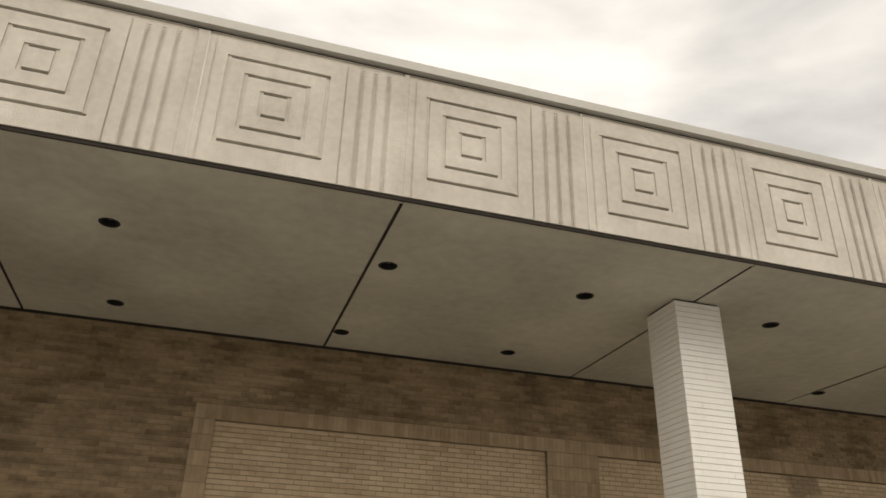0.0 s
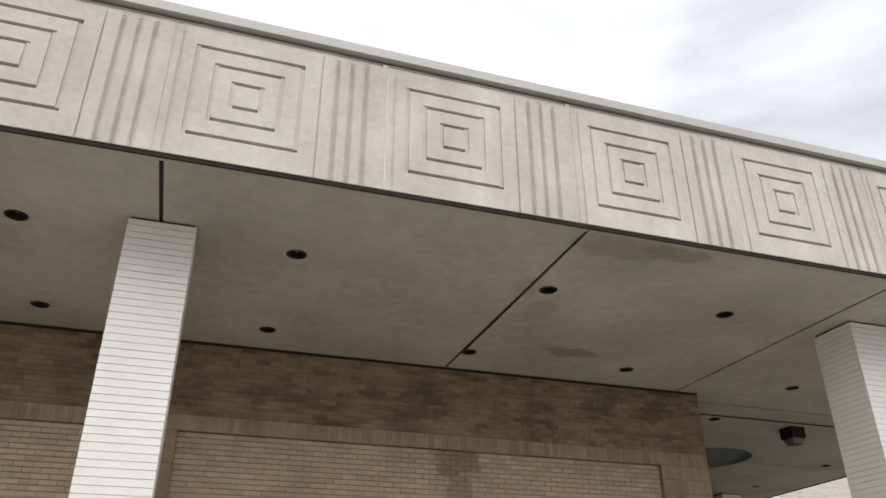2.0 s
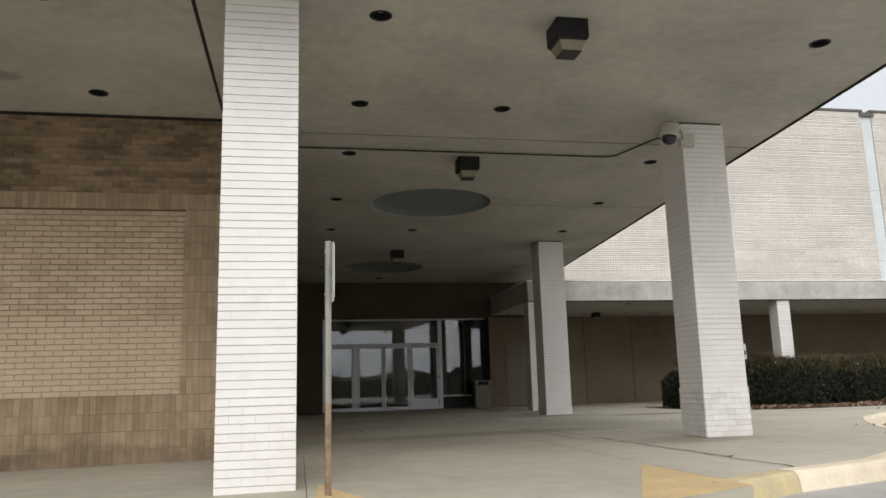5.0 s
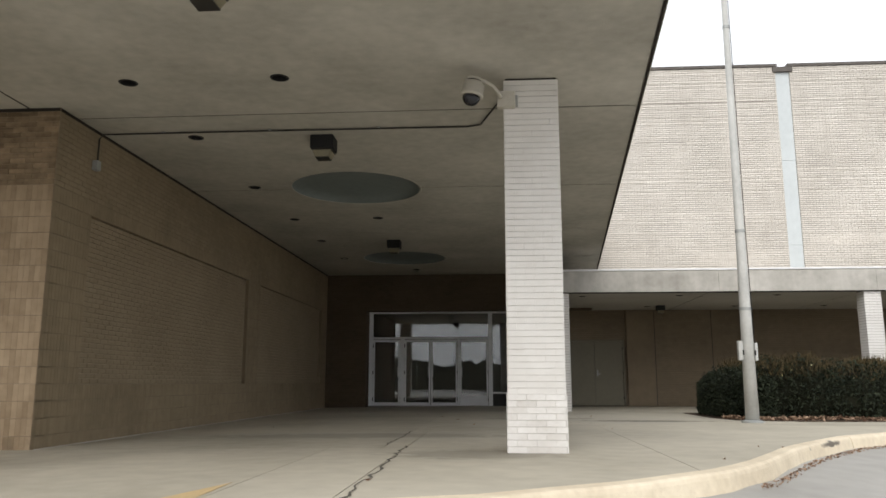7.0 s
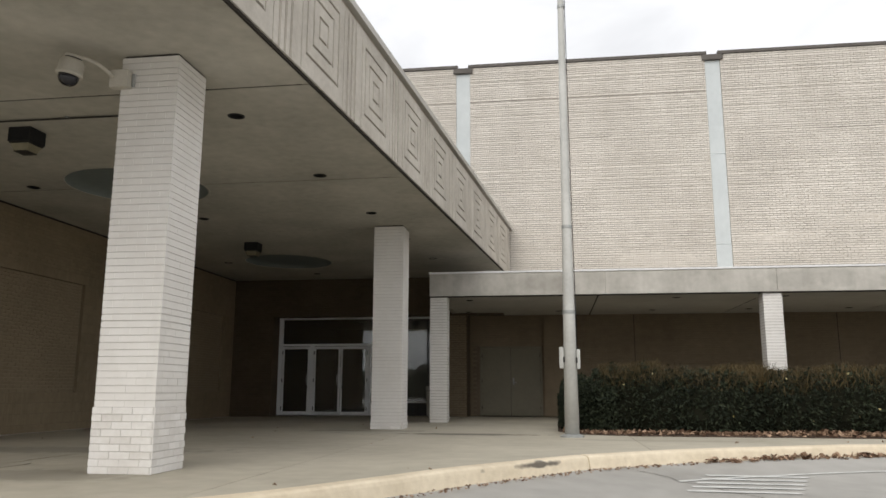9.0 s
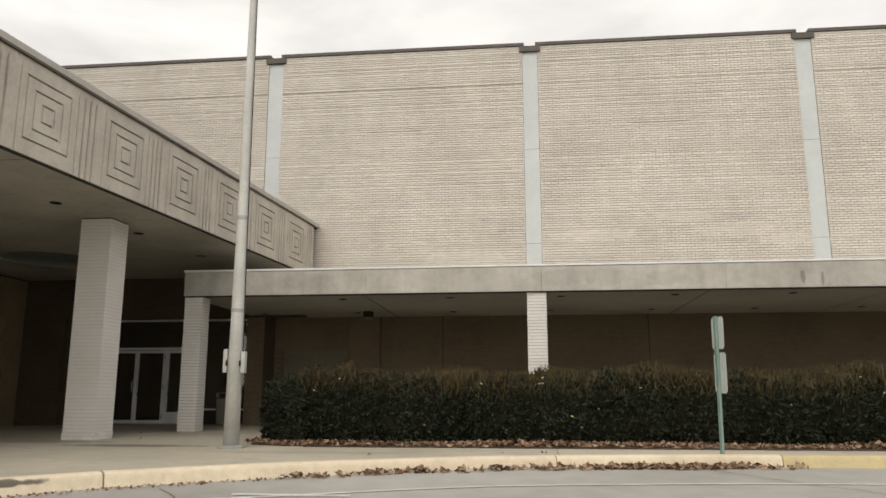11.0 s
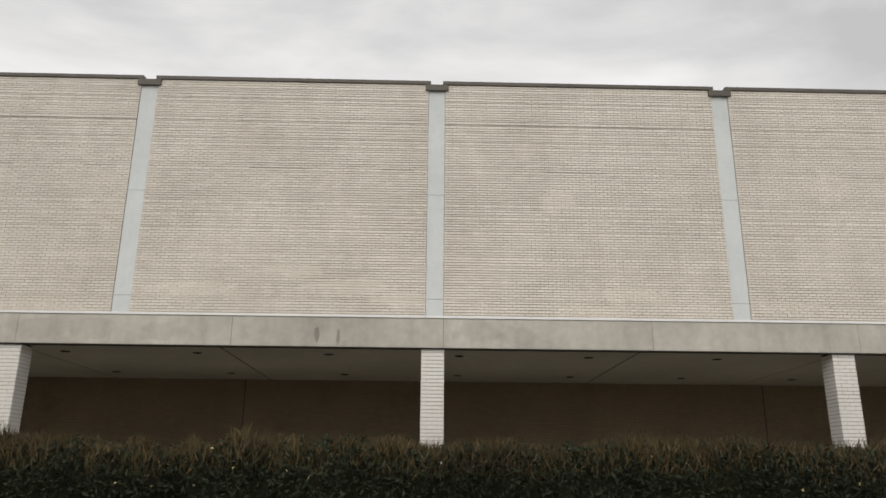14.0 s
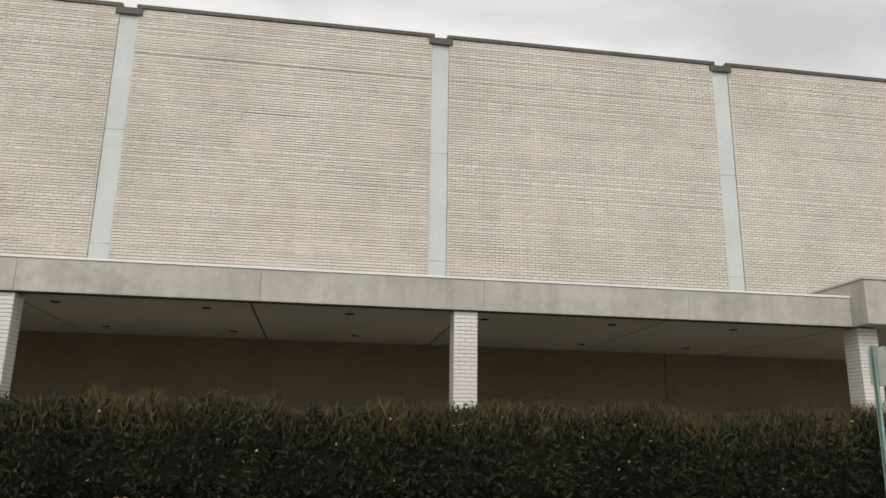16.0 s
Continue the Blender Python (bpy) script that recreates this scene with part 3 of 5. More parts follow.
# entrance wall with its bulkhead above the doors
entrance_wall = bare("wall_entrance", "brick wall above and beside the glass doors, darkened for shade", "wall", "structure")
b = bmesh.new()
box(b, 13.7, 22.4, 26.15, 26.5, 2.98, 4.3)
box(b, 13.7, 15.29, 26.15, 26.9, -0.1, 2.98)
box(b, 20.78, 21.3, 26.15, 27.3, -0.1, 2.98)
# Bed and bricks here hold the recess's shade in their colour.
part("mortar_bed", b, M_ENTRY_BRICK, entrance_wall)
lay(entrance_wall, M_ENTRY_BRICK, running(0, 6.8, 2.98, 4.12) + running(0, 1.29, -0.02, 2.98), pose(14.0, 26.15, 0), label="brown bricks darkened for shade")
lay(entrance_wall, M_ENTRY_BRICK, running(6.8, 8.4, 3.64, 4.12), pose(14.0, 26.15, 0), label="brown bricks darkened for shade")
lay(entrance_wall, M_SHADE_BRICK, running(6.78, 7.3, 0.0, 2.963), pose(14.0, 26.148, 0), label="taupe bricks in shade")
part("reveal_ceiling", solid(15.29, 20.78, 26.5, 26.9, 2.99, 3.1), M_SHADE_JOINT, entrance_wall)

# closed box added behind the doors, painted near black as a dim lobby
lobby = bare("lobby_shell", "added box behind the glass doors, painted near black as dimness", "interior", "structure")
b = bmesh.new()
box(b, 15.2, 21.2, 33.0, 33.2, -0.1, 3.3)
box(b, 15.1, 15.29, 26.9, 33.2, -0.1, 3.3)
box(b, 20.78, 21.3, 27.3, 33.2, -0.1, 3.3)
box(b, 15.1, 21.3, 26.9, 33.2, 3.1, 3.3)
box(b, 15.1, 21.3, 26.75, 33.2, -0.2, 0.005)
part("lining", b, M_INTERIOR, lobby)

# ---------------------------------------------------------------- main canopy
LIGHTS = [(-3.6, 7.9), (-0.83, 7.9), (2.06, 7.9), (4.46, 7.89), (7.08, 7.89), (9.94, 7.9), (12.32, 7.9), (15.27, 7.9), (19.86, 7.9),
          (-3.7, 10.15), (-0.92, 10.2), (1.97, 10.2), (4.39, 10.15), (7.05, 10.15), (9.8, 10.15), (12.27, 10.15), (15.25, 10.15), (17.03, 10.13),
          (15.25, 12.15), (20.0, 12.15), (15.2, 14.93), (20.23, 14.88), (15.2, 17.62), (16.98, 17.6), (20.43, 17.55),
          (15.2, 20.1), (20.6, 20.15), (15.22, 22.78), (20.8, 22.8), (17.0, 25.0)]
DOMES = [(16.98, 15.15, 1.13), (16.9, 22.85, 1.13)]
G = 0.019
CELLS = [[(a + G, 6.47), (b - G, 6.47), (b - G, 10.865), (a + G, 10.865)] for a, b in zip([-12, -6.1, -2.1, 1.85, 5.75, 9.7], [-6.1, -2.1, 1.85, 5.75, 9.7, 13.6])]
CELLS.append([(13.6 + G, 6.47), (edge_x(6.47) - 0.06, 6.47), (edge_x(11.3) - 0.06, 11.3 - G), (14.02, 11.3 - G), (14.02, 10.865), (13.6 + G, 10.865)])
YS = [11.3, 15.15, 19.0, 22.85, 26.14]
for a, b in zip(YS, YS[1:]):
    low = [(14.02, a + G)]
    for dx, dy, r in DOMES:
        if abs(dy - a) < 0.01:
            low += [(x, y + G) for x, y in ring_points(dx, dy, r, 24, 180, 0)]
    low.append((edge_x(a) - 0.06, a + G))
    high = [(edge_x(b) - 0.06, b - G)]
    for dx, dy, r in DOMES:
        if abs(dy - b) < 0.01:
            high += [(x, y - G) for x, y in ring_points(dx, dy, r, 24, 0, -180)]
    high.append((14.02, b - G))
    CELLS.append(low + high)


def within(p, poly):
    inside = False
    for (xa, ya), (xb, yb) in zip(poly, poly[1:] + poly[:1]):
        if (ya > p[1]) != (yb > p[1]) and p[0] < (xb - xa) * (p[1] - ya) / (yb - ya) + xa:
            inside = not inside
    return inside


HOLE = 0.095
bm = bmesh.new()
for cell in CELLS:
    holes = [ring_points(x, y, HOLE, 16) for x, y in LIGHTS if within((x, y), cell)]
    holed([cell] + holes, Z_SOFFIT, Z_SOFFIT + 0.05, bm)
tagged(part("canopy_soffit", bm, M_SOFFIT), "stained grey plaster soffit with dark panel joints", "ceiling", kind="structure")

roof = [(-12.0, 6.6), (edge_x(6.6) - 0.2, 6.6), (edge_x(26.53) - 0.2, 26.53), (-12.0, 26.53)]
tagged(part("canopy_roof", prism(roof, 5.3, 5.5), M_GAP), "flat dark roof deck of the entrance canopy", "roof", kind="structure")
deck = [(-12.0, 6.55), (edge_x(6.55) - 0.15, 6.55), (edge_x(26.2) - 0.15, 26.2), (-12.0, 26.2)]
tagged(part("soffit_void", holed([deck] + [ring_points(x, y, r + 0.02, 32) for x, y, r in DOMES] + [ring_points(x, y, 0.11, 12) for x, y in LIGHTS], Z_SOFFIT + 0.008, Z_SOFFIT + 0.045), M_GAP), "dark void boards behind the soffit joints", "ceiling", kind="structure")

# fascia panels with square labyrinth grooves and ribs
PANEL_W, PANEL_H, FASCIA_Z = 1.895, 1.42, 4.15


def relief_panel(width):
    """A cast panel as a field of steps: three square grooves and a fluted strip."""
    cx, cz, g = 0.675, 0.705, 0.036
    xs, zs = {0.0, width}, {0.0, PANEL_H}
    rings = [0.487, 0.312, 0.145]
    for r in rings:
        for s in (-1, 1):
            xs |= {round(cx + s * r, 4), round(cx + s * (r - g), 4)}
            zs |= {round(cz + s * r, 4), round(cz + s * (r - g), 4)}
    flutes = [(1.31, 0.02, 0.018), (1.44, 0.056, 0.034), (1.575, 0.056, 0.034), (1.712, 0.056, 0.034), (0.055, 0.03, 0.012)]
    for f, w, d in flutes:
        xs |= {round(f + w * q, 4) for q in (0.0, 0.2, 0.4, 0.6, 0.8, 1.0)}
    fade = [PANEL_H - 0.05 - 0.03 * i for i in range(6)]
    zs |= {round(z, 4) for z in fade} | {round(PANEL_H - 0.045, 4)}
    xs, zs = sorted(xs), sorted(zs)

    def depth(x, z):
        d = max(abs(x - cx), abs(z - cz))
        for r in rings:
            if r - g < d < r:
                return 0.05 if abs(z - cz) > abs(x - cx) else 0.016
        if z > PANEL_H - 0.045:
            return 0.022
        for f, w, deep in flutes:
            if f < x < f + w:
                return deep * math.sin(math.pi * (x - f) / w) * min(1.0, max(0.0, (PANEL_H - 0.05 - z) / 0.15))
        return 0.0

    bm = bmesh.new()
    nx, nz = len(xs) - 1, len(zs) - 1
    dep = [[depth((xs[i] + xs[i + 1]) / 2, (zs[k] + zs[k + 1]) / 2) for k in range(nz)] for i in range(nx)]

    def quad(*pts):
        bm.faces.new([bm.verts.new(p) for p in pts])

    for i in range(nx):
        for k in range(nz):
            d, xa, xb, za, zb = dep[i][k], xs[i], xs[i + 1], zs[k], zs[k + 1]
            quad((xa, d, za), (xb, d, za), (xb, d, zb), (xa, d, zb))
            if i + 1 < nx and dep[i + 1][k] != d:
                e = dep[i + 1][k]
                quad((xb, d, za), (xb, e, za), (xb, e, zb), (xb, d, zb))
            if k + 1 < nz and dep[i][k + 1] != d:
                e = dep[i][k + 1]
                quad((xa, d, zb), (xb, d, zb), (xb, e, zb), (xa, e, zb))
    for xa in (0.0, width):
        quad((xa, 0.0, 0), (xa, 0.14, 0), (xa, 0.14, PANEL_H), (xa, 0.0, PANEL_H))
    for za in (0.0, PANEL_H):
        quad((0, 0.0, za), (width, 0.0, za), (width, 0.14, za), (0, 0.14, za))
    quad((0, 0.14, 0), (width, 0.14, 0), (width, 0.14, PANEL_H), (0, 0.14, PANEL_H))
    bmesh.ops.remove_doubles(bm, verts=bm.verts, dist=0.0005)
    me = bpy.data.meshes.new("fascia_panel")
    bmesh.ops.recalc_face_normals(bm, faces=bm.faces)
    bm.to_mesh(me)
    bm.free()
    me.materials.append(M_FASCIA)
    return me


PANEL = relief_panel(PANEL_W)
PANEL_EAST = relief_panel(1.93)
fascia = bare("canopy_fascia", "cast concrete fascia with square labyrinth grooves and ribs", "fascia", "structure")
CENTRES = [-1.45 - 1.95 * (5 - i) for i in range(6)] + [0.56, 2.51, 4.44, 6.35, 8.30, 10.25, 12.15, 14.05, 15.95, 17.85]
for centre in CENTRES:
    ob = new("fascia_panel", PANEL)
    ob.parent = fascia
    ob.matrix_local = pose(centre - 0.675, 6.40, FASCIA_Z)
TURN_E = 90 - math.degrees(math.atan(0.088))
ALONG = math.hypot(1, 0.088)
for k in range(10):
    y = 7.0 + k * 1.932 / ALONG
    if k < 10:
        ob = new("fascia_panel", PANEL_EAST)
        ob.parent = fascia
        ob.matrix_local = pose(edge_x(y), y, FASCIA_Z, 0, 0, TURN_E)
for c0, c1 in zip(CENTRES, CENTRES[1:]):
    if c1 - c0 > PANEL_W + 0.006:
        part("joint_strip", solid(c0 - 0.675 + PANEL_W, c1 - 0.675, 6.406, 6.53, FASCIA_Z + 0.001, FASCIA_Z + PANEL_H - 0.001), M_FASCIA, fascia)
xa = 17.85 - 0.675 + PANEL_W
part("corner_panel", prism([(xa + 0.004, 6.40), (edge_x(6.40) - 0.0, 6.40), (edge_x(6.995), 6.995), (edge_x(6.995) - 0.14, 6.995), (xa + 0.004, 6.54)], FASCIA_Z, FASCIA_Z + PANEL_H), M_FASCIA, fascia)
for c0 in CENTRES[::2]:
    part("sealant_joint", solid(c0 - 0.683, c0 - 0.671, 6.394, 6.41, FASCIA_Z + 0.002, FASCIA_Z + PANEL_H - 0.05, 0.002), M_SEALANT, fascia, "pale sealant joint")
coping = bmesh.new()
prism([(-12, 6.35), (edge_x(6.35) + 0.05, 6.35), (edge_x(26.53) + 0.05, 26.53), (edge_x(26.53) - 0.3, 26.53), (edge_x(6.7) - 0.3, 6.7), (-12, 6.7)], 5.607, 5.705, coping)
part("coping", coping, M_COPING, fascia, "grey metal coping")
# Recessed strip coloured near black for the shadow under the coping.
part("shadow_gap", prism([(-12, 6.43), (edge_x(6.43) - 0.03, 6.43), (edge_x(26.53) - 0.03, 26.53), (edge_x(26.53) - 0.3, 26.53), (edge_x(6.7) - 0.3, 6.7), (-12, 6.7)], 5.57, 5.607), M_GAP, fascia)
part("drip_edge", prism([(-12, 6.415), (edge_x(6.415) - 0.02, 6.415), (edge_x(26.53) - 0.02, 26.53), (edge_x(26.53) - 0.045, 26.53), (edge_x(6.44) - 0.045, 6.44), (-12, 6.44)], 4.112, 4.149), M_GAP, fascia)

# ---------------------------------------------------------------- brick columns


def brick_column(name, label, x0, x1, y0, y1, top, singles=False, plinth=False, foot_top=0.61, slim=False):
    root = bare(name, label, "column", "structure", "brick columns")
    e = 0.011 if slim else 0.008
    part("mortar_core", solid(x0 + e, x1 - e, y0 + e, y1 - e, -0.12, top - 0.024), M_SLIM_JOINT if slim else M_JOINT_COL, root)
    part("top_joint", solid(x0 + 0.02, x1 - 0.02, y0 + 0.02, y1 - 0.02, top - 0.0239, top), M_GAP, root, "dark joint under the soffit")
    w, d = x1 - x0, y1 - y0
    pick = (lambda u, z: True) if singles else None
    sides = ((pose(x0, y0 + 0.012, 0), w, pick), (pose(x1 - 0.012, y0, 0, 0, 0, 90), d, None), (pose(x1, y1 - 0.012, 0, 0, 0, 180), w, None), (pose(x0 + 0.012, y1, 0, 0, 0, -90), d, None))
    for m, le, single in sides:
        lay(root, M_COLUMN_BRICK, running(0, le, -2 * BRICK_H, top - 0.024, head=0.0022 if slim else 0.0, bed=0.0095 if slim else 0.0062, wobble=0.0016, uneven=0.3, jitter=0.004), m, single, label="painted column bricks", worn=0.0025 if slim else 0.0006)
    if plinth or foot_top < 0.5:
        foot = part("repaired_foot", solid(x0 - 0.004, x1 + 0.004, y0 - 0.004, y1 + 0.004, 0.0, foot_top - 0.008), M_JOINT_COL, root, "repainted lower courses")
        for m, le in ((pose(x0 - 0.008, y0 - 0.004, 0), w + 0.016), (pose(x1 + 0.004, y0 - 0.008, 0, 0, 0, 90), d + 0.016), (pose(x0 - 0.004, y1 + 0.008, 0, 0, 0, -90), d + 0.016)):
            lay(foot, M_FOOT_BRICK, running(0, le, 0.0, foot_top, wobble=0.004, head=0.0012, bed=0.006), m, depth=0.006, label="chipped repainted bricks", worn=0.002)
    return root


M_FOOT_BRICK = surface("chipped_foot_brick", (0.64, 0.61, 0.57), (0.82, 0.80, 0.77), 2.5, 0.7, 0.4, 60, piece=0.55)
M_SLIM_JOINT = surface("weathered_column_mortar", (0.30, 0.28, 0.25), (0.56, 0.53, 0.49), 1.3, 0.9, 0.3, 120)
M_JOINT_COL = surface("column_mortar", (0.46, 0.435, 0.40), (0.66, 0.635, 0.60), 1.3, 0.9, 0.3, 120)
brick_column("column", "white painted square brick column carrying the canopy", 5.465, 6.08, 7.565, 8.18, Z_SOFFIT, True)
brick_column("column", "white painted square brick column carrying the canopy", 13.905, 14.52, 7.565, 8.18, Z_SOFFIT, True)
brick_column("column", "white painted brick column with repainted lower courses", 19.562, 20.172, 10.335, 10.945, Z_SOFFIT, True, True)
brick_column("column", "white painted square brick column with two chipped courses at its foot", 20.222, 20.838, 18.70, 19.31, Z_SOFFIT, foot_top=0.135)
brick_column("column", "white painted square brick column carrying the canopy", -2.98, -2.36, 7.565, 8.18, Z_SOFFIT)
for x in (20.88, 28.66, 36.34, 43.975, 51.84):
    brick_column("column", "slender white painted brick column under the low canopy", x, x + 0.42, 21.92, 22.34, 3.033, slim=True)

# ---------------------------------------------------------------- low canopy and main store wall
LOW_Z, LOW_Y, LOW_X0, LOW_X1 = 3.033, 21.86, 20.87, 51.72
BACK_Y, MAIN_Y = 27.06, 26.55
low = bare("low_canopy", "weathered concrete canopy with a white metal top edge", "canopy", "structure")
for i in range(8):
    a, b = LOW_X0 + 0.35 + i * 3.88 - (0.35 if i == 0 else 0), min(LOW_X0 + 0.35 + (i + 1) * 3.88, LOW_X1)
    if b - a > 0.1:
        part("fascia_slab", solid(a + 0.002, b - 0.002, LOW_Y, LOW_Y + 0.12, LOW_Z - 0.012, 3.567, 0.004), M_CONCRETE, low)
part("end_slab", solid(LOW_X0, LOW_X0 + 0.12, LOW_Y + 0.122, 26.14, LOW_Z - 0.012, 3.567, 0.006), M_CONCRETE, low)
part("roof_deck", solid(LOW_X0 + 0.12, LOW_X1, LOW_Y + 0.13, 26.14, 3.25, 3.53), M_CONCRETE, low)
part("roof_deck", solid(22.5, LOW_X1, 26.142, MAIN_Y - 0.03, 3.25, 3.53), M_CONCRETE, low)
part("metal_edge", solid(LOW_X0 - 0.02, LOW_X1, LOW_Y - 0.02, LOW_Y + 0.2, 3.57, 3.615, 0.006), M_WHITE_TRIM, low, "white metal edge strip")
part("metal_edge", solid(LOW_X0 - 0.02, LOW_X0 + 0.2, LOW_Y + 0.2, 26.14, 3.57, 3.63, 0.008), M_WHITE_TRIM, low, "white metal edge strip")
part("drip_groove", solid(LOW_X0 + 0.02, LOW_X1, LOW_Y + 0.012, LOW_Y + 0.128, LOW_Z - 0.034, LOW_Z - 0.0125), M_GAP, low, "dark groove under the fascia")
LOW_LIGHTS = [(24.33 + 2.55 * i, 22.88) for i in range(11)] + [(21.75, 22.9)] + [(21.4 + 2.63 * i, 25.86) for i in range(12)]
joints = [LOW_X0 + 0.12, 24.95, 28.85, 32.6, 36.5, 40.45, 44.25, 48.1, LOW_X1]
bm = bmesh.new()
for a, b in zip(joints, joints[1:]):
    cell = [(a + G, LOW_Y + 0.13), (b - G, LOW_Y + 0.13), (b - G, BACK_Y - 0.02), (a + G, BACK_Y - 0.02)]
    holed([cell] + [ring_points(x, y, 0.085, 14) for x, y in LOW_LIGHTS if within((x, y), cell)], LOW_Z, LOW_Z + 0.04, bm)
tagged(part("low_soffit", bm, M_LOW_SOFFIT), "painted soffit under the low canopy with narrow joints", "ceiling", kind="structure")
tagged(part("low_soffit_void", holed([[(21.02, 22.02), (51.7, 22.02), (51.7, 27.2), (21.02, 27.2)]] + [ring_points(x, y, 0.1, 12) for x, y in LOW_LIGHTS], LOW_Z + 0.008, LOW_Z + 0.035), M_GAP), "dark void behind the low soffit", "ceiling", kind="structure")

end_block = bare("end_canopy", "taller projecting concrete canopy bay at the far end", "canopy", "structure")
part("fascia_slab", solid(51.73, 64, 21.45, 21.6, LOW_Z - 0.012, 3.86, 0.008), M_CONCRETE, end_block)
part("return_slab", solid(51.73, 51.87, 21.605, 26.52, LOW_Z - 0.012, 3.86, 0.008), M_CONCRETE, end_block)
part("roof_deck", solid(51.87, 64, 21.6, 26.52, 3.25, 3.8), M_CONCRETE, end_block)
part("metal_edge", solid(51.7, 64, 21.42, 21.7, 3.863, 3.91, 0.008), M_COPING, end_block)
part("metal_edge", solid(51.7, 51.95, 21.7, 26.52, 3.863, 3.91, 0.008), M_COPING, end_block)
part("soffit", solid(51.88, 64, 21.61, BACK_Y - 0.02, LOW_Z, LOW_Z + 0.05), M_LOW_SOFFIT, end_block)

back_wall = bare("wall_back", "shaded taupe brick wall under the low canopy", "wall", "structure")
b = bmesh.new()
box(b, 21.3, 21.60, BACK_Y, BACK_Y + 0.3, -0.1, 3.2)
box(b, 21.60, 23.49, BACK_Y, BACK_Y + 0.3, 2.09, 3.2)
box(b, 23.49, 64, BACK_Y, BACK_Y + 0.3, -0.1, 3.2)
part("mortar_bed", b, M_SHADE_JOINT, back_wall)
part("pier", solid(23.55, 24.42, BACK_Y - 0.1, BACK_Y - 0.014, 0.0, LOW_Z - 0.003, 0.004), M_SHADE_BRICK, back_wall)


def wall_skip(u, z):
    x = 21.3 + u
    return 21.50 < x < 23.58 and z < 2.12


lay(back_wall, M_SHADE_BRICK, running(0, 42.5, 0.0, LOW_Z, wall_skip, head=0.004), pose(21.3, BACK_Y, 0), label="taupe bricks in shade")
for x in (24.46, 26.25, 32.0, 44.87, 50.3):
    part("control_joint", solid(x - 0.009, x + 0.009, BACK_Y - 0.0155, BACK_Y - 0.001, 0.0, LOW_Z - 0.004), M_CAN_RING, back_wall)

main = bare("wall_main", "tall pale painted brick store wall in bays between grey panels", "wall", "structure")
PIL = [13.43, 21.16, 28.89, 36.63, 44.36, 52.18, 59.95, 67.7]
b = bmesh.new()
box(b, 6.0, 70, MAIN_Y + 0.08, 27.0, 3.09, 10.75)
part("mortar_bed", b, M_WHITE_JOINT, main)
for a, c in zip(PIL, PIL[1:]):
    x0, x1 = a + 0.225, c - 0.225
    bed = solid(x0, x1, MAIN_Y + 0.012, MAIN_Y + 0.078, 3.3, 10.752)
    box(bed, x0, x1, MAIN_Y + 0.012, MAIN_Y + 0.22, 10.753, 10.985)
    part("bay_bed", bed, M_WHITE_JOINT, main)

    def bay_skip(u, z, base=x0):
        return u + base < edge_x(26.0) - 0.1 and z < 5.4

    lay(main, M_WHITE_BRICK, running(0, x1 - x0, 3.4, 10.985, bay_skip, 0.003, head=0.007, bed=0.0135, uneven=0.3, jitter=0.012, seams=((9.74, 0.9), (8.42, -0.15), (6.4, -0.3))), pose(x0, MAIN_Y + 0.012, 0), depth=0.016, label="pale painted bricks")
    part("coping", solid(x0 - 0.06, x1 + 0.06, MAIN_Y - 0.05, MAIN_Y + 0.25, 10.987, 11.085, 0.006), M_DARK_COPING, main, "dark metal coping")
for x in PIL:
    for z0, z1 in ((3.3, 5.015), (5.022, 7.795), (7.802, 10.80)):
        part("pilaster_panel", solid(x - 0.222, x + 0.222, MAIN_Y + 0.03, MAIN_Y + 0.082, z0, z1, 0.004), M_PILASTER, main, "pale grey panel")
    part("coping_step", solid(x - 0.31, x + 0.31, MAIN_Y - 0.065, MAIN_Y + 0.25, 10.80, 10.972, 0.006), M_DARK_COPING, main, "dark metal coping step")
part("roof_slab", solid(6.0, 70, 27.0, 45, 10.2, 10.5), M_GAP, main)

# ---------------------------------------------------------------- entrance doors
DOOR_Y = 26.69


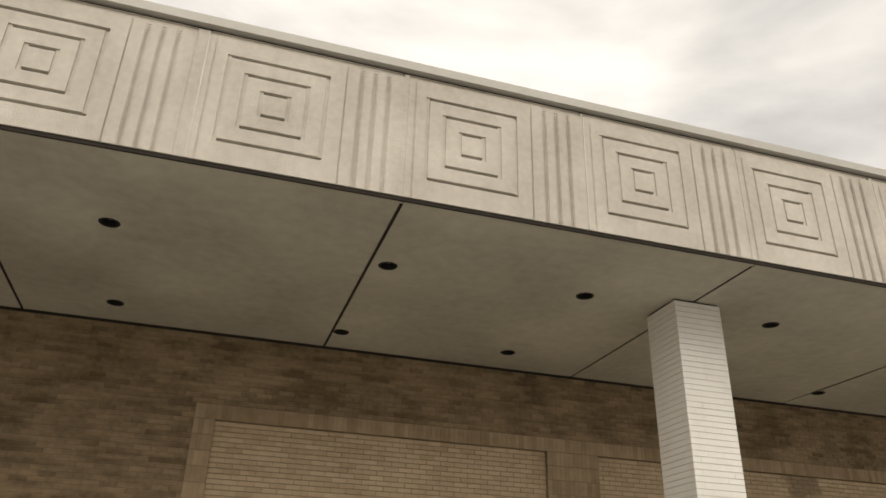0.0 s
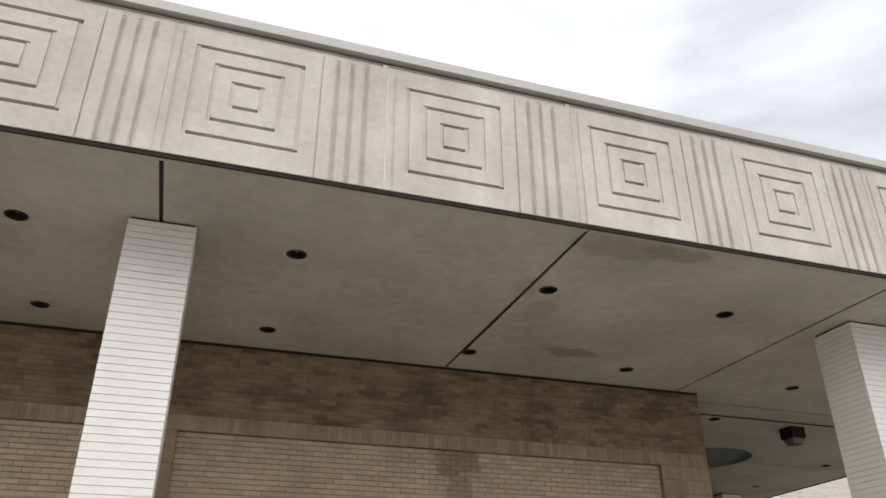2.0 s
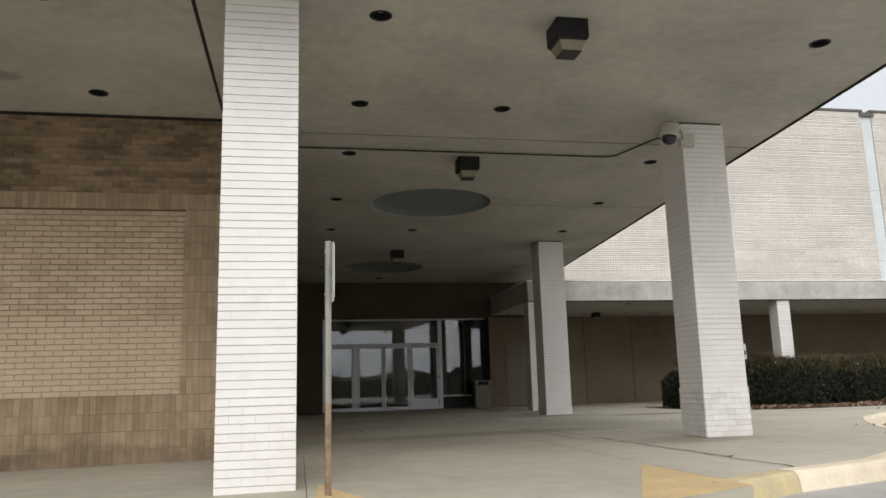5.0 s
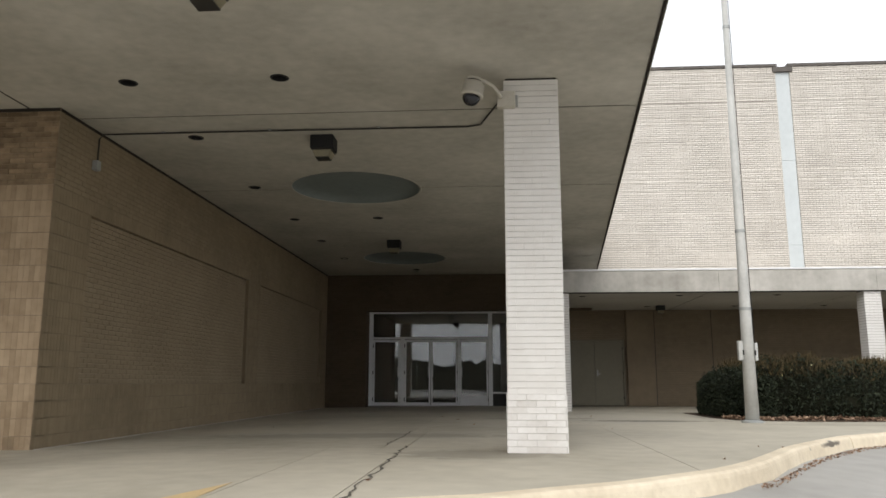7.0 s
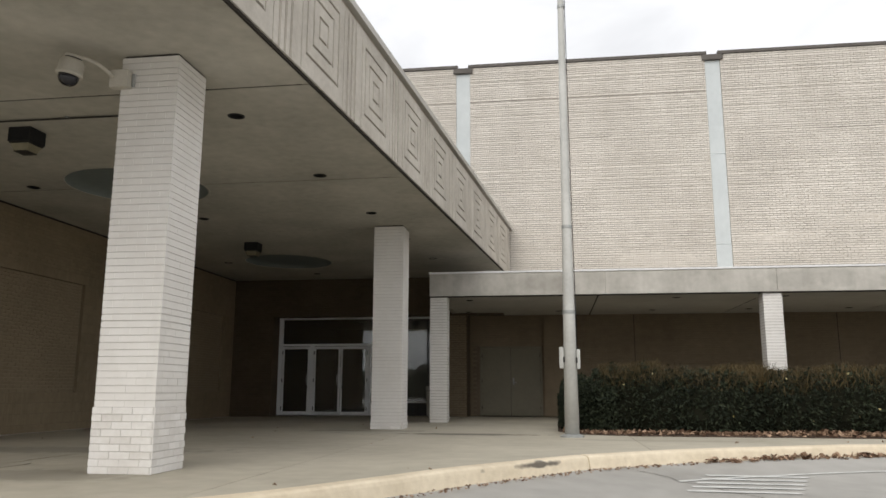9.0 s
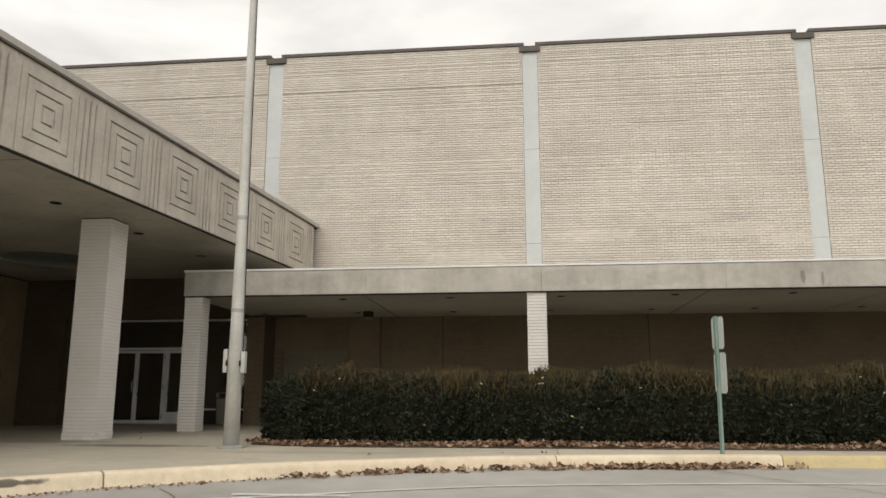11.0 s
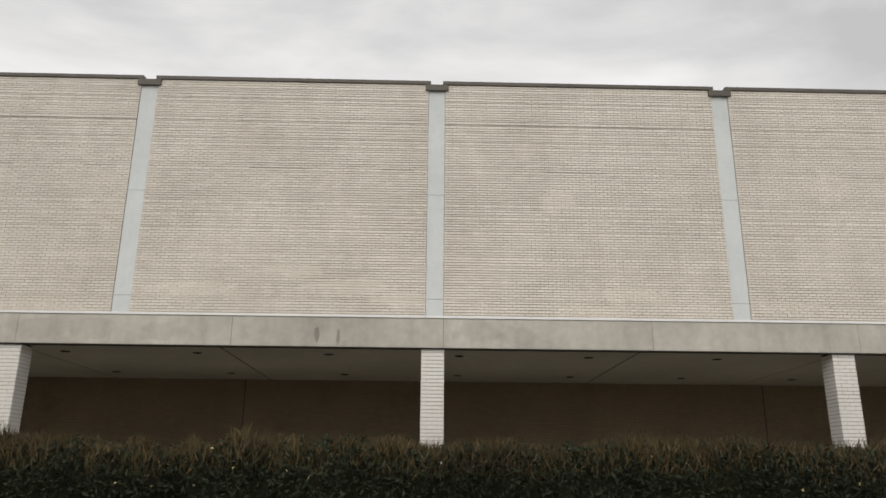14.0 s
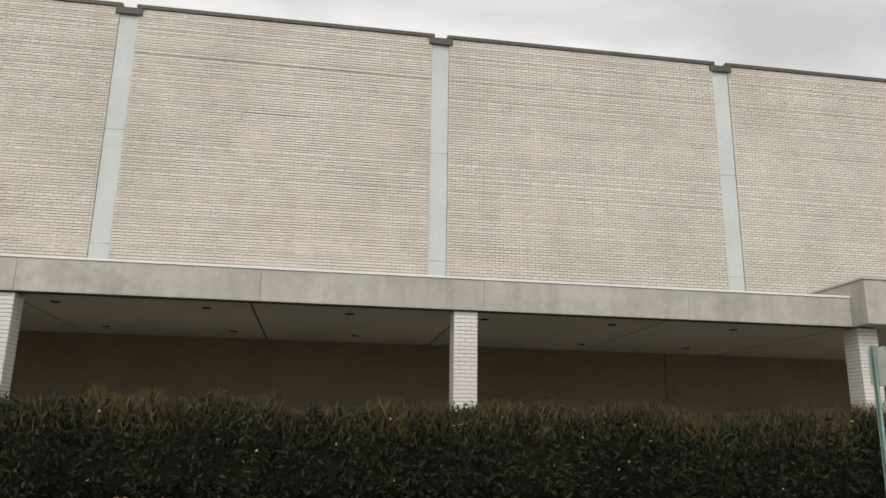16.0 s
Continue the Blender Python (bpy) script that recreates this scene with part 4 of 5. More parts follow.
def glazed_door(x0, x1, handle_x, kick=False):
    """A white aluminium door leaf with one large pane, a pull handle and hinges."""
    root = bare("door", "white aluminium framed glass entrance door, closed", "door", "structure", "entrance doors")
    z0, z1, y0, y1 = 0.015, 2.09, DOOR_Y, DOOR_Y + 0.045
    for a, b in ((x0, x0 + 0.055), (x1 - 0.055, x1)):
        part("stile", solid(a, b, y0, y1, z0, z1, 0.004), M_ALU, root)
    low = 0.32 if kick else 0.09
    part("top_rail", solid(x0 + 0.056, x1 - 0.056, y0 + 0.001, y1, z1 - 0.075, z1, 0.004), M_ALU, root)
    part("bottom_rail", solid(x0 + 0.056, x1 - 0.056, y0 + 0.001, y1, z0, z0 + low, 0.004), M_ALU, root, "metal kick plate" if kick else "")
    pane = part("pane", solid(x0 + 0.056, x1 - 0.056, y0 + 0.018, y0 + 0.026, z0 + low + 0.001, z1 - 0.076), M_GLASS, root, "dark reflecting glass")
    pane.visible_shadow = False
    h = tube([(handle_x, y0 - 0.005, 0.92), (handle_x, y0 - 0.06, 0.93), (handle_x, y0 - 0.065, 1.0), (handle_x, y0 - 0.065, 1.14), (handle_x, y0 - 0.06, 1.21), (handle_x, y0 - 0.005, 1.22)], 0.014, 8)
    part("pull_handle", h, M_STEEL, root, "steel pull handle", smooth=True)
    part("lock_plate", solid(handle_x - 0.02, handle_x + 0.02, y0 - 0.006, y0 + 0.001, 0.80, 0.88, 0.003), M_BLACK, root)
    hx = x0 if handle_x > (x0 + x1) / 2 else x1
    for z in (0.2, 1.05, 1.9):
        part("hinge", solid(hx - 0.014, hx + 0.014, y0 - 0.012, y0 + 0.01, z - 0.06, z + 0.06, 0.004), M_BLACK, root)
    return root


glazed_door(15.43, 16.30, 16.24)
glazed_door(16.45, 17.285, 17.22)
glazed_door(17.305, 18.15, 17.37)
glazed_door(18.225, 19.13, 18.30, True)
frame_root = bare("window_1", "white aluminium door frame with dark glass transom and sidelight", "window", "structure")
F0, F1 = DOOR_Y - 0.02, DOOR_Y + 0.09
for a, b in ((15.295, 15.42), (16.31, 16.44), (18.16, 18.215), (19.14, 19.27)):
    part("mullion", solid(a, b, F0, F1, 0.0, 2.105 if a in (16.31, 18.16) else 2.93, 0.004), M_ALU, frame_root)
part("mullion", solid(20.60, 20.775, F0, F1, 0.0, 2.93, 0.004), M_CAN_RING, frame_root, "dark bronze jamb")
part("head_bar", solid(15.295, 20.775, F0 - 0.002, F1, 2.932, 2.985, 0.004), M_ALU, frame_root)
part("transom_bar", solid(15.422, 19.138, F0 - 0.002, F1, 2.108, 2.175, 0.004), M_ALU, frame_root)
part("window_sill", solid(19.272, 20.598, F0 - 0.03, F1, 0.385, 0.43, 0.004), M_ALU, frame_root)
part("stall_riser", solid(19.272, 20.598, F0 + 0.03, F1, 0.0, 0.384), M_CAN_RING, frame_root)
for x0, x1, z0, z1 in ((15.425, 19.135, 2.178, 2.93), (19.275, 20.595, 0.432, 2.93)):
    p = part("pane", solid(x0, x1, DOOR_Y + 0.02, DOOR_Y + 0.028, z0, z1), M_GLASS, frame_root, "dark reflecting glass")
    p.visible_shadow = False
part("pane_bar", solid(20.02, 20.06, F0 + 0.005, F1 - 0.02, 0.432, 2.93, 0.003), M_CAN_RING, frame_root)
part("threshold", solid(15.3, 19.27, F0 - 0.06, F1, -0.01, 0.012, 0.004), M_STEEL, frame_root)

# litter bin beside the sidelight
bin_root = bare("litter_bin", "square tan plastic litter bin standing beside the glass doors", "bin", at=(20.42, 26.0, 0.0))
b = bmesh.new()
box(b, -0.27, 0.27, -0.27, 0.27, 0.0, 0.72, 0.03)
for v in b.verts:
    k = 0.92 + 0.08 * v.co.z / 0.72
    v.co.x *= k
    v.co.y *= k
part("body", b, M_BIN, bin_root)
part("lid", solid(-0.285, 0.285, -0.285, 0.285, 0.722, 0.88, 0.05), M_BIN, bin_root)
part("flap", solid(-0.17, 0.17, -0.294, -0.286, 0.74, 0.85, 0.004), M_BLACK, bin_root)

# service double door in the back wall
svc = bare("door_service", "painted steel double service door, closed, flush in the brick wall", "door", "structure")
for a, b, hx in ((21.66, 22.535, 0), (22.545, 23.43, 22.62)):
    leaf = part("leaf", solid(a, b, BACK_Y + 0.03, BACK_Y + 0.075, 0.01, 2.03, 0.004), M_STEEL_DOOR, svc)
    if hx:
        part("handle_plate", solid(hx - 0.025, hx + 0.025, BACK_Y + 0.022, BACK_Y + 0.03, 0.93, 1.13, 0.003), M_GALV, leaf)
        part("knob", tube([(hx, BACK_Y + 0.022, 1.0), (hx, BACK_Y - 0.035, 1.0), (hx + 0.09, BACK_Y - 0.04, 1.0)], 0.011, 8), M_STEEL, leaf, smooth=True)
    for z in (0.25, 1.05, 1.8):
        e = a if not hx else b
        part("hinge", solid(e - 0.012, e + 0.012, BACK_Y + 0.018, BACK_Y + 0.04, z - 0.05, z + 0.05, 0.003), M_CAN_RING, leaf)
for a, b, c, d in ((21.602, 21.655, 0.0, 2.085), (23.435, 23.488, 0.0, 2.085), (21.656, 23.434, 2.035, 2.085)):
    part("door_frame", solid(a, b, BACK_Y - 0.005, BACK_Y + 0.12, c, d, 0.003), M_STEEL_DOOR, svc)
part("closing_panel", solid(21.602, 23.488, BACK_Y + 0.13, BACK_Y + 0.2, -0.05, 2.088), M_GAP, svc)

# ---------------------------------------------------------------- downlights, domes, floodlights


def downlight(x, y, z, r, label, group):
    root = bare("downlight", label, "light fixture", group=group, at=(x, y, z))
    part("trim_ring", lathe([(r * 0.86, 0.004), (r * 0.9, -0.008), (r * 1.1, -0.006), (r * 1.14, -0.0005), (r * 1.0, -0.0003)], seg=20, caps=False), M_BLACK, root, smooth=True)
    part("can", lathe([(r * 0.92, 0.0), (r * 0.84, 0.16), (r * 0.5, 0.2), (0.0005, 0.201)], seg=16, caps=False), M_BLACK, root, smooth=True)
    part("bulb", lathe([(0.0005, 0.04), (r * 0.36, 0.044), (r * 0.4, 0.07), (r * 0.2, 0.19)], seg=12), M_BULB, root, smooth=True)
    return root


first = downlight(LIGHTS[0][0], LIGHTS[0][1], Z_SOFFIT, HOLE, "round recessed black downlight, switched off, set in the plaster soffit", "canopy downlights")
for x, y in LIGHTS[1:]:
    copy_thing(first, pose(x, y, Z_SOFFIT))
first = downlight(LOW_LIGHTS[0][0], LOW_LIGHTS[0][1], LOW_Z, 0.085, "small round recessed downlight, switched off, under the low canopy", "low canopy downlights")
for x, y in LOW_LIGHTS[1:]:
    copy_thing(first, pose(x, y, LOW_Z))

for x, y, r in DOMES:
    root = bare("skylight_dome", "round grey skylight dome recessed in the canopy soffit", "skylight", group="skylight domes", at=(x, y, Z_SOFFIT))
    part("rim", lathe([(r - 0.005, 0.06), (r - 0.004, -0.006), (r + 0.03, -0.008), (r + 0.035, -0.001), (r + 0.02, -0.0005)], seg=48, caps=False), M_SOFFIT, root, smooth=True)
    part("bowl", lathe([(r - 0.006, 0.0), (r - 0.03, 0.05), (r * 0.8, 0.1), (r * 0.4, 0.13), (0.0005, 0.14)], seg=48, caps=False), M_DOME, root, smooth=True)


def floodlight(x, y, z, s):
    root = bare("floodlight", "square black soffit floodlight with a yellowed lens, switched off", "light fixture", group="soffit floodlights", at=(x, y, z))
    part("housing", solid(-0.2 * s, 0.2 * s, -0.2 * s, 0.2 * s, -0.24 * s, 0.0, 0.012), M_BLACK, root)
    part("gasket", solid(-0.18 * s, 0.18 * s, -0.18 * s, 0.18 * s, -0.262 * s, -0.241 * s, 0.003), M_CAN_RING, root)
    b = bmesh.new()
    box(b, -0.165 * s, 0.165 * s, -0.17 * s, 0.17 * s, -0.38 * s, -0.263 * s, 0.01)
    for v in b.verts:
        k = 1.0 if v.co.z > -0.32 * s else 0.76
        v.co.x *= k
        v.co.y *= k
    part("lens", b, M_LENS, root, "yellowed plastic lens")
    part("lens_base", solid(-0.12 * s, 0.12 * s, -0.125 * s, 0.125 * s, -0.395 * s, -0.381 * s, 0.003), M_CAN_RING, root)


for x, y in ((17.07, 7.85), (17.05, 12.28), (16.97, 20.2)):
    floodlight(x, y, Z_SOFFIT, 0.8)
floodlight(24.38, 25.6, LOW_Z, 0.6)

# security camera and its conduit
cctv = bare("security_camera", "beige dome security camera on a bracket at the column head", "camera", at=(19.66, 10.334, 3.86))
part("mount_box", solid(-0.172, 0.03, -0.1, -0.004, -0.1, 0.085, 0.01), M_CAMERA, cctv)
part("corner_plate", solid(0.032, 0.06, -0.03, -0.004, -0.08, 0.06, 0.006), M_GALV, cctv, "grey corner plate")
part("arm", tube([(-0.13, -0.1, 0.0), (-0.16, -0.17, 0.04), (-0.22, -0.23, 0.09), (-0.31, -0.29, 0.125), (-0.41, -0.33, 0.135)], 0.019, 10), M_CAMERA, cctv, smooth=True)
tilt = Matrix.Translation((-0.44, -0.33, 0.0)) @ Matrix.Rotation(radians(10), 4, "Y")
for name, profile, mat, text in (("cap", [(0.03, 0.15), (0.085, 0.14), (0.09, 0.118)], M_CAMERA, ""), ("collar", [(0.08, 0.117), (0.08, 0.103)], M_CAN_RING, "dark collar"),
                                 ("housing", [(0.095, 0.102), (0.118, 0.075), (0.118, -0.03), (0.126, -0.036), (0.126, -0.06), (0.105, -0.064)], M_CAMERA, ""),
                                 ("bubble", [(0.098, -0.065), (0.094, -0.105), (0.072, -0.142), (0.04, -0.162), (0.0005, -0.167)], M_DARK_GLASS, "dark plastic bubble")):
    part(name, lathe(profile, seg=24), mat, cctv, text, smooth=True).matrix_local = tilt
conduit = bare("conduit", "thin metal conduit clipped along the soffit down to a wall box", "pipe")
part("pipe", tube([(14.06, 11.75, 3.7), (14.06, 11.75, 4.0), (14.09, 11.8, 4.085), (14.25, 11.86, 4.105), (16.0, 11.87, 4.108), (19.1, 11.89, 4.108), (19.27, 11.82, 4.108), (19.52, 10.97, 4.106), (19.545, 10.8, 4.06), (19.545, 10.75, 3.97)], 0.012, 8), M_CAN_RING, conduit, smooth=True)
for x in (14.9, 16.4, 17.9):
    part("clip", solid(x - 0.015, x + 0.015, 11.845, 11.905, 4.108, 4.129, 0.003), M_GALV, conduit)
part("wall_box", solid(14.012, 14.09, 11.7, 11.8, 3.56, 3.695, 0.008), M_GALV, conduit, "small grey wall box")

# ---------------------------------------------------------------- flagpole and signs
pole = bare("flagpole", "tall tapered grey metal pole standing on the pavement", "pole", at=(24.13, 16.88, 0.0))
part("shaft", lathe([(0.124, 0.02), (0.102, 2.1), (0.084, 3.6), (0.058, 7.8), (0.04, 11.5), (0.0005, 11.52)], seg=20), M_POLE, pole, smooth=True)
part("base_flange", lathe([(0.2, -0.002), (0.2, 0.025), (0.17, 0.04), (0.125, 0.05), (0.119, 0.06)], seg=24), M_GALV, pole, "grey metal flange")
for z, r in ((2.1, 0.106), (3.6, 0.088), (7.8, 0.062)):
    part("band", lathe([(r - 0.004, z - 0.03), (r + 0.004, z - 0.028), (r + 0.004, z + 0.028), (r - 0.004, z + 0.03)], seg=20), M_GALV, pole)
for sx, wide, z0, z1 in ((-1, 0.075, 1.14, 1.5), (1, 0.06, 1.13, 1.46)):
    b = bmesh.new()
    box(b, 0.108, 0.108 + wide, -0.075, 0.075, z0, z1, 0.012)
    for v in b.verts:
        v.co.y *= 1.0 - 0.35 * (v.co.x - 0.108) / wide
        v.co.x *= sx
    case = part("switch_box", b, M_POLE, pole, "grey metal box")
    part("box_clip", solid(sx * 0.108 - 0.012, sx * 0.108 + 0.012, -0.1, -0.076, z0 + 0.1, z0 + 0.19, 0.004), M_BLACK, case)
part("halyard", tube([(0.125, -0.02, 1.4), (0.098, -0.02, 3.5), (0.072, -0.02, 7.5), (0.052, -0.02, 11.2)], 0.007, 6), M_BLACK, pole)


def sign_post(x, y, height, lean, post_mat, plates, label, turn, rust=0.0):
    """A post with plates (z0, z1, width, offset) seen from behind."""
    root = bare("sign_post", label, "street sign", group="pavement signs", at=(x, y, 0.0))
    root.rotation_euler = (radians(lean[0]), radians(lean[1]), radians(turn))
    b = bmesh.new()
    w = 0.028
    pts = [(-w, 0.012), (-w, -0.012), (-w * 0.45, -0.012), (-w * 0.45, 0.02), (w * 0.45, 0.02), (w * 0.45, -0.012), (w, -0.012), (w, 0.012), (w * 0.6, 0.03), (-w * 0.6, 0.03)]
    prism(pts, rust if rust else -0.05, height, b)
    part("post", b, post_mat, root)
    if rust:
        b = bmesh.new()
        prism(pts, -0.05, rust - 0.001, b)
        part("post_foot", b, M_RUST, root, "rusted foot of the post")
    for z0, z1, wd, off in plates:
        b = bmesh.new()
        box(b, off - wd / 2, off + wd / 2, 0.032, 0.036, z0, z1)
        bmesh.ops.bevel(b, geom=[e for e in b.edges if abs(e.verts[0].co.y - e.verts[1].co.y) > 0.001], offset=0.025, segments=3, affect="EDGES")
        plate = part("plate", b, M_SIGN_BACK, root, "bare metal back of a sign plate")
        for z in (z0 + 0.06, z1 - 0.06):
            part("bolt", lathe([(0.009, 0), (0.009, 0.006), (0.0005, 0.008)], seg=8), M_STEEL, plate).matrix_local = pose(0, -0.013, z, 90)


sign_post(14.745, 7.17, 1.84, (0, 0.5), M_DULL_POST, [(1.37, 1.82, 0.25, 0.0)], "leaning metal sign post with a rusted foot, seen from behind", -83, 0.62)
sign_post(31.28, 16.5, 1.89, (0.0, 1.2), M_GREEN_POST, [(1.43, 1.88, 0.30, 0.0), (0.82, 1.38, 0.30, 0.02)], "green metal post with two sign plates seen from behind", -72)
sign_post(48.03, 16.85, 1.92, (0, 0.8), M_GREEN_POST, [(1.45, 1.90, 0.30, 0.03)], "green metal post with one sign plate seen from behind", -88)

# ---------------------------------------------------------------- hedge and leaf litter
nrng = np.random.default_rng(11)


def quads(name, centres, along, across, length, width, material, parent=None, bend=0.25, label="", taper=1.0):
    """Many small leaves: each a kite of two halves folded along its rib."""
    n = len(centres)
    a = along / np.linalg.norm(along, axis=1, keepdims=True)
    c = across - a * np.sum(a * across, axis=1, keepdims=True)
    c /= np.linalg.norm(c, axis=1, keepdims=True) + 1e-9
    up = np.cross(a, c)
    L, W = length[:, None], width[:, None]
    p0 = centres - a * L / 2
    p1 = centres + c * W / 2 + up * W * bend
    p2 = centres + a * L / 2
    p3 = centres - c * W / 2 + up * W * bend
    v = np.stack([p0, p1, p2, p3], axis=1).reshape(-1, 3)
    idx = np.arange(n)[:, None] * 4
    f = np.concatenate([idx + np.array([[0, 1, 2]]), idx + np.array([[0, 2, 3]])], axis=1).reshape(-1, 3)
    me = bpy.data.meshes.new(name)
    me.from_pydata(v.tolist(), [], f.tolist())
    me.materials.append(material)
    ob = new(name, me)
    if parent:
        ob.parent = parent
    if label:
        tagged(ob, label=label)
    return ob


HX0, HX1, HY0, HY1 = 23.95, 54.0, 17.85, 21.35


def hedge_front(x):
    end = np.clip((x - HX0) / 0.9, 0, 1)
    return HY0 + 0.9 * (1 - np.sqrt(np.clip(1 - (1 - end) ** 2, 0, 1))) + 0.10 * np.sin(x * 2.1) + 0.07 * np.sin(x * 5.3 + 1) + 0.05 * np.sin(x * 11.0)


def hedge_top(x):
    end = np.clip((x - HX0) / 0.8, 0, 1)
    return 0.72 + 0.34 * np.sqrt(np.clip(1 - (1 - end) ** 2, 0, 1)) + 0.04 * np.sin(x * 1.3) + 0.03 * np.sin(x * 3.7 + 2) + 0.025 * np.sin(x * 8.9)


hedge = bare("hedge", "dense dark green hedge with brownish shoots on top, along the pavement", "hedge", kind="stuff")
# Solid body inside the leaves, coloured as the shade between them.
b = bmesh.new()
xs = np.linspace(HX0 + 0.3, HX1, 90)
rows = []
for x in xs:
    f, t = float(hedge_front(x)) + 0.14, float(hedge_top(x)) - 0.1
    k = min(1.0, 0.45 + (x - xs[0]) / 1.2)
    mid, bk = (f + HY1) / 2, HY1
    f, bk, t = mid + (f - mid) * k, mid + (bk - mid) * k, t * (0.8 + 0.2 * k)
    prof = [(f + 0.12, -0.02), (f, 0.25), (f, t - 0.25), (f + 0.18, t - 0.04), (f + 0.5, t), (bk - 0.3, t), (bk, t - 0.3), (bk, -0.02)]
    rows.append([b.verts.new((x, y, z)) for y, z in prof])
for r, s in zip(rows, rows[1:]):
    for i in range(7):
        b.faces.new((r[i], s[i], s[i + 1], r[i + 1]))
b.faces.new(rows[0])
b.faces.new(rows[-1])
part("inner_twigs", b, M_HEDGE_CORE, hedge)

n = 46000
x = HX0 + (HX1 - HX0) * nrng.random(n)
s = nrng.random(n) * 1.75
front, top = hedge_front(x), hedge_top(x)
on_front = s < 1.1
z = np.where(on_front, 0.05 + (top - 0.05) * s / 1.1, top - 0.02 * nrng.random(n))
bulge = 0.12 * np.cos((z / top - 0.55) * 2.6)
y = np.where(on_front, front + 0.16 - bulge, front + 0.1 + (s - 1.1) * 1.6)
corner = on_front & (z > top - 0.22)
y = y + np.where(corner, (z - top + 0.22) * 0.55, 0)
clump = 0.07 * np.sin(x * 17 + z * 13) * np.sin(x * 7 - z * 23) + 0.05 * nrng.standard_normal(n)
y = y + np.where(on_front, clump, 0)
z = z + np.where(on_front, 0.02 * nrng.standard_normal(n), clump)
along = nrng.standard_normal((n, 3)) * 0.8 + np.stack([0 * x, np.where(on_front, -0.8, -0.1), np.where(on_front, 0.25, 0.9)], 1)
quads("leaves", np.stack([x, y, z], 1), along, nrng.standard_normal((n, 3)), 0.055 + 0.065 * nrng.random(n), 0.02 + 0.028 * nrng.random(n), M_LEAF, hedge, label="dark green leaves")

n = 5200
ang = nrng.random(n) * math.pi - math.pi / 2
z = 0.04 + 0.92 * nrng.random(n)
half = (HY1 - HY0) / 2
rad = (1.0 - 0.25 * (z > 0.7) * (z - 0.7) / 0.26) * (0.9 + 0.14 * nrng.random(n))
x = HX0 + 1.0 - np.cos(ang) * 1.0 * rad
y = (HY0 + HY1) / 2 + np.sin(ang) * half * rad
quads("end_leaves", np.stack([x, y, z], 1), nrng.standard_normal((n, 3)) + np.array([[-0.8, 0, 0.2]]), nrng.standard_normal((n, 3)), 0.05 + 0.05 * nrng.random(n), 0.02 + 0.022 * nrng.random(n), M_LEAF, hedge)

n = 64000
x = HX0 + 0.75 + (HX1 - HX0 - 0.75) * nrng.random(n)
depth_in = nrng.random(n) ** 1.3 * 3.0
y = hedge_front(x) + 0.04 + depth_in
length = (0.14 + 0.24 * nrng.random(n)) * (0.75 + 0.35 * np.sin(x * 2.9) * np.sin(x * 0.83 + 1) + 0.25 * np.sin(x * 9.7 + y * 3))
length = np.clip(length, 0.08, 0.5)
z = hedge_top(x) + length * 0.35 - 0.03 - np.where(depth_in < 0.16, 0.3 * nrng.random(n), 0.0)
along = np.stack([0.45 * nrng.standard_normal(n), 0.35 * nrng.standard_normal(n) - 0.1, np.ones(n)], 1)
quads("shoots", np.stack([x, y, z], 1), along, nrng.standard_normal((n, 3)), length, 0.008 + 0.010 * nrng.random(n), M_SHOOT, hedge, 0.1, "brownish upright shoots")
n = 55
x = HX0 + 0.6 + (HX1 - HX0 - 0.6) * nrng.random(n)
z = 0.25 + 0.85 * nrng.random(n)
quads("pale_leaves", np.stack([x, hedge_front(x) - 0.02 + 0.06 * nrng.random(n), z], 1), nrng.standard_normal((n, 3)), nrng.standard_normal((n, 3)), 0.03 + 0.04 * nrng.random(n), 0.025 + 0.02 * nrng.random(n), M_BLOSSOM, hedge, label="few yellowed leaves")

bed = bmesh.new()
prism([(23.9, 18.6), (24.1, 17.8), (24.8, 17.45), (27, 17.4), (40, 17.42), (64, 17.42), (64, 21.28), (23.9, 21.28)], -0.3, 0.012, bed)
tagged(part("planting_bed", bed, M_MULCH), "dark mulch bed under the hedge", "planting bed", kind="structure")


def litter(name, n, centre_fn, label, size=1.0):
    c = centre_fn(n)
    al = nrng.standard_normal((n, 3)) * np.array([[1, 1, 0.35]])
    ac = nrng.standard_normal((n, 3)) * np.array([[1, 1, 0.5]])
    ob = quads(name, c, al, ac, (0.06 + 0.07 * nrng.random(n)) * size, (0.04 + 0.05 * nrng.random(n)) * size, M_LITTER, None, 0.35)
    return tagged(ob, label, "fallen leaves", kind="stuff")


def under_hedge(n):
    x = 24.0 + 29.5 * nrng.random(n)
    dens = 0.55 + 0.45 * np.sin(x * 1.7) * np.sin(x * 0.6 + 0.5)
    y = 17.42 + 0.55 * nrng.random(n) ** 0.8 - 0.12 * dens * nrng.random(n) + 0.5 * np.clip(24.8 - x, 0, 1)
    return np.stack([x, y, 0.02 + 0.07 * nrng.random(n) * dens + 0.01], 1)


def in_gutter(n):
    x = np.concatenate([25.8 + 2.6 * nrng.random(n // 4), 28.0 + 4.4 * (nrng.random(n - n // 4) + nrng.random(n - n // 4)) / 2])
    k = np.array([kerb_y(v) for v in x])
    y = k - 0.05 - 0.2 * nrng.random(n) ** 2.2 * (0.5 + 0.5 * np.abs(np.sin(x * 2.2)))
    zz = np.array([road_z(a, b) for a, b in zip(x, y)])
    return np.stack([x, y, zz + 0.012 + 0.05 * nrng.random(n) * np.clip(1 - (k - y) / 0.3, 0, 1)], 1)


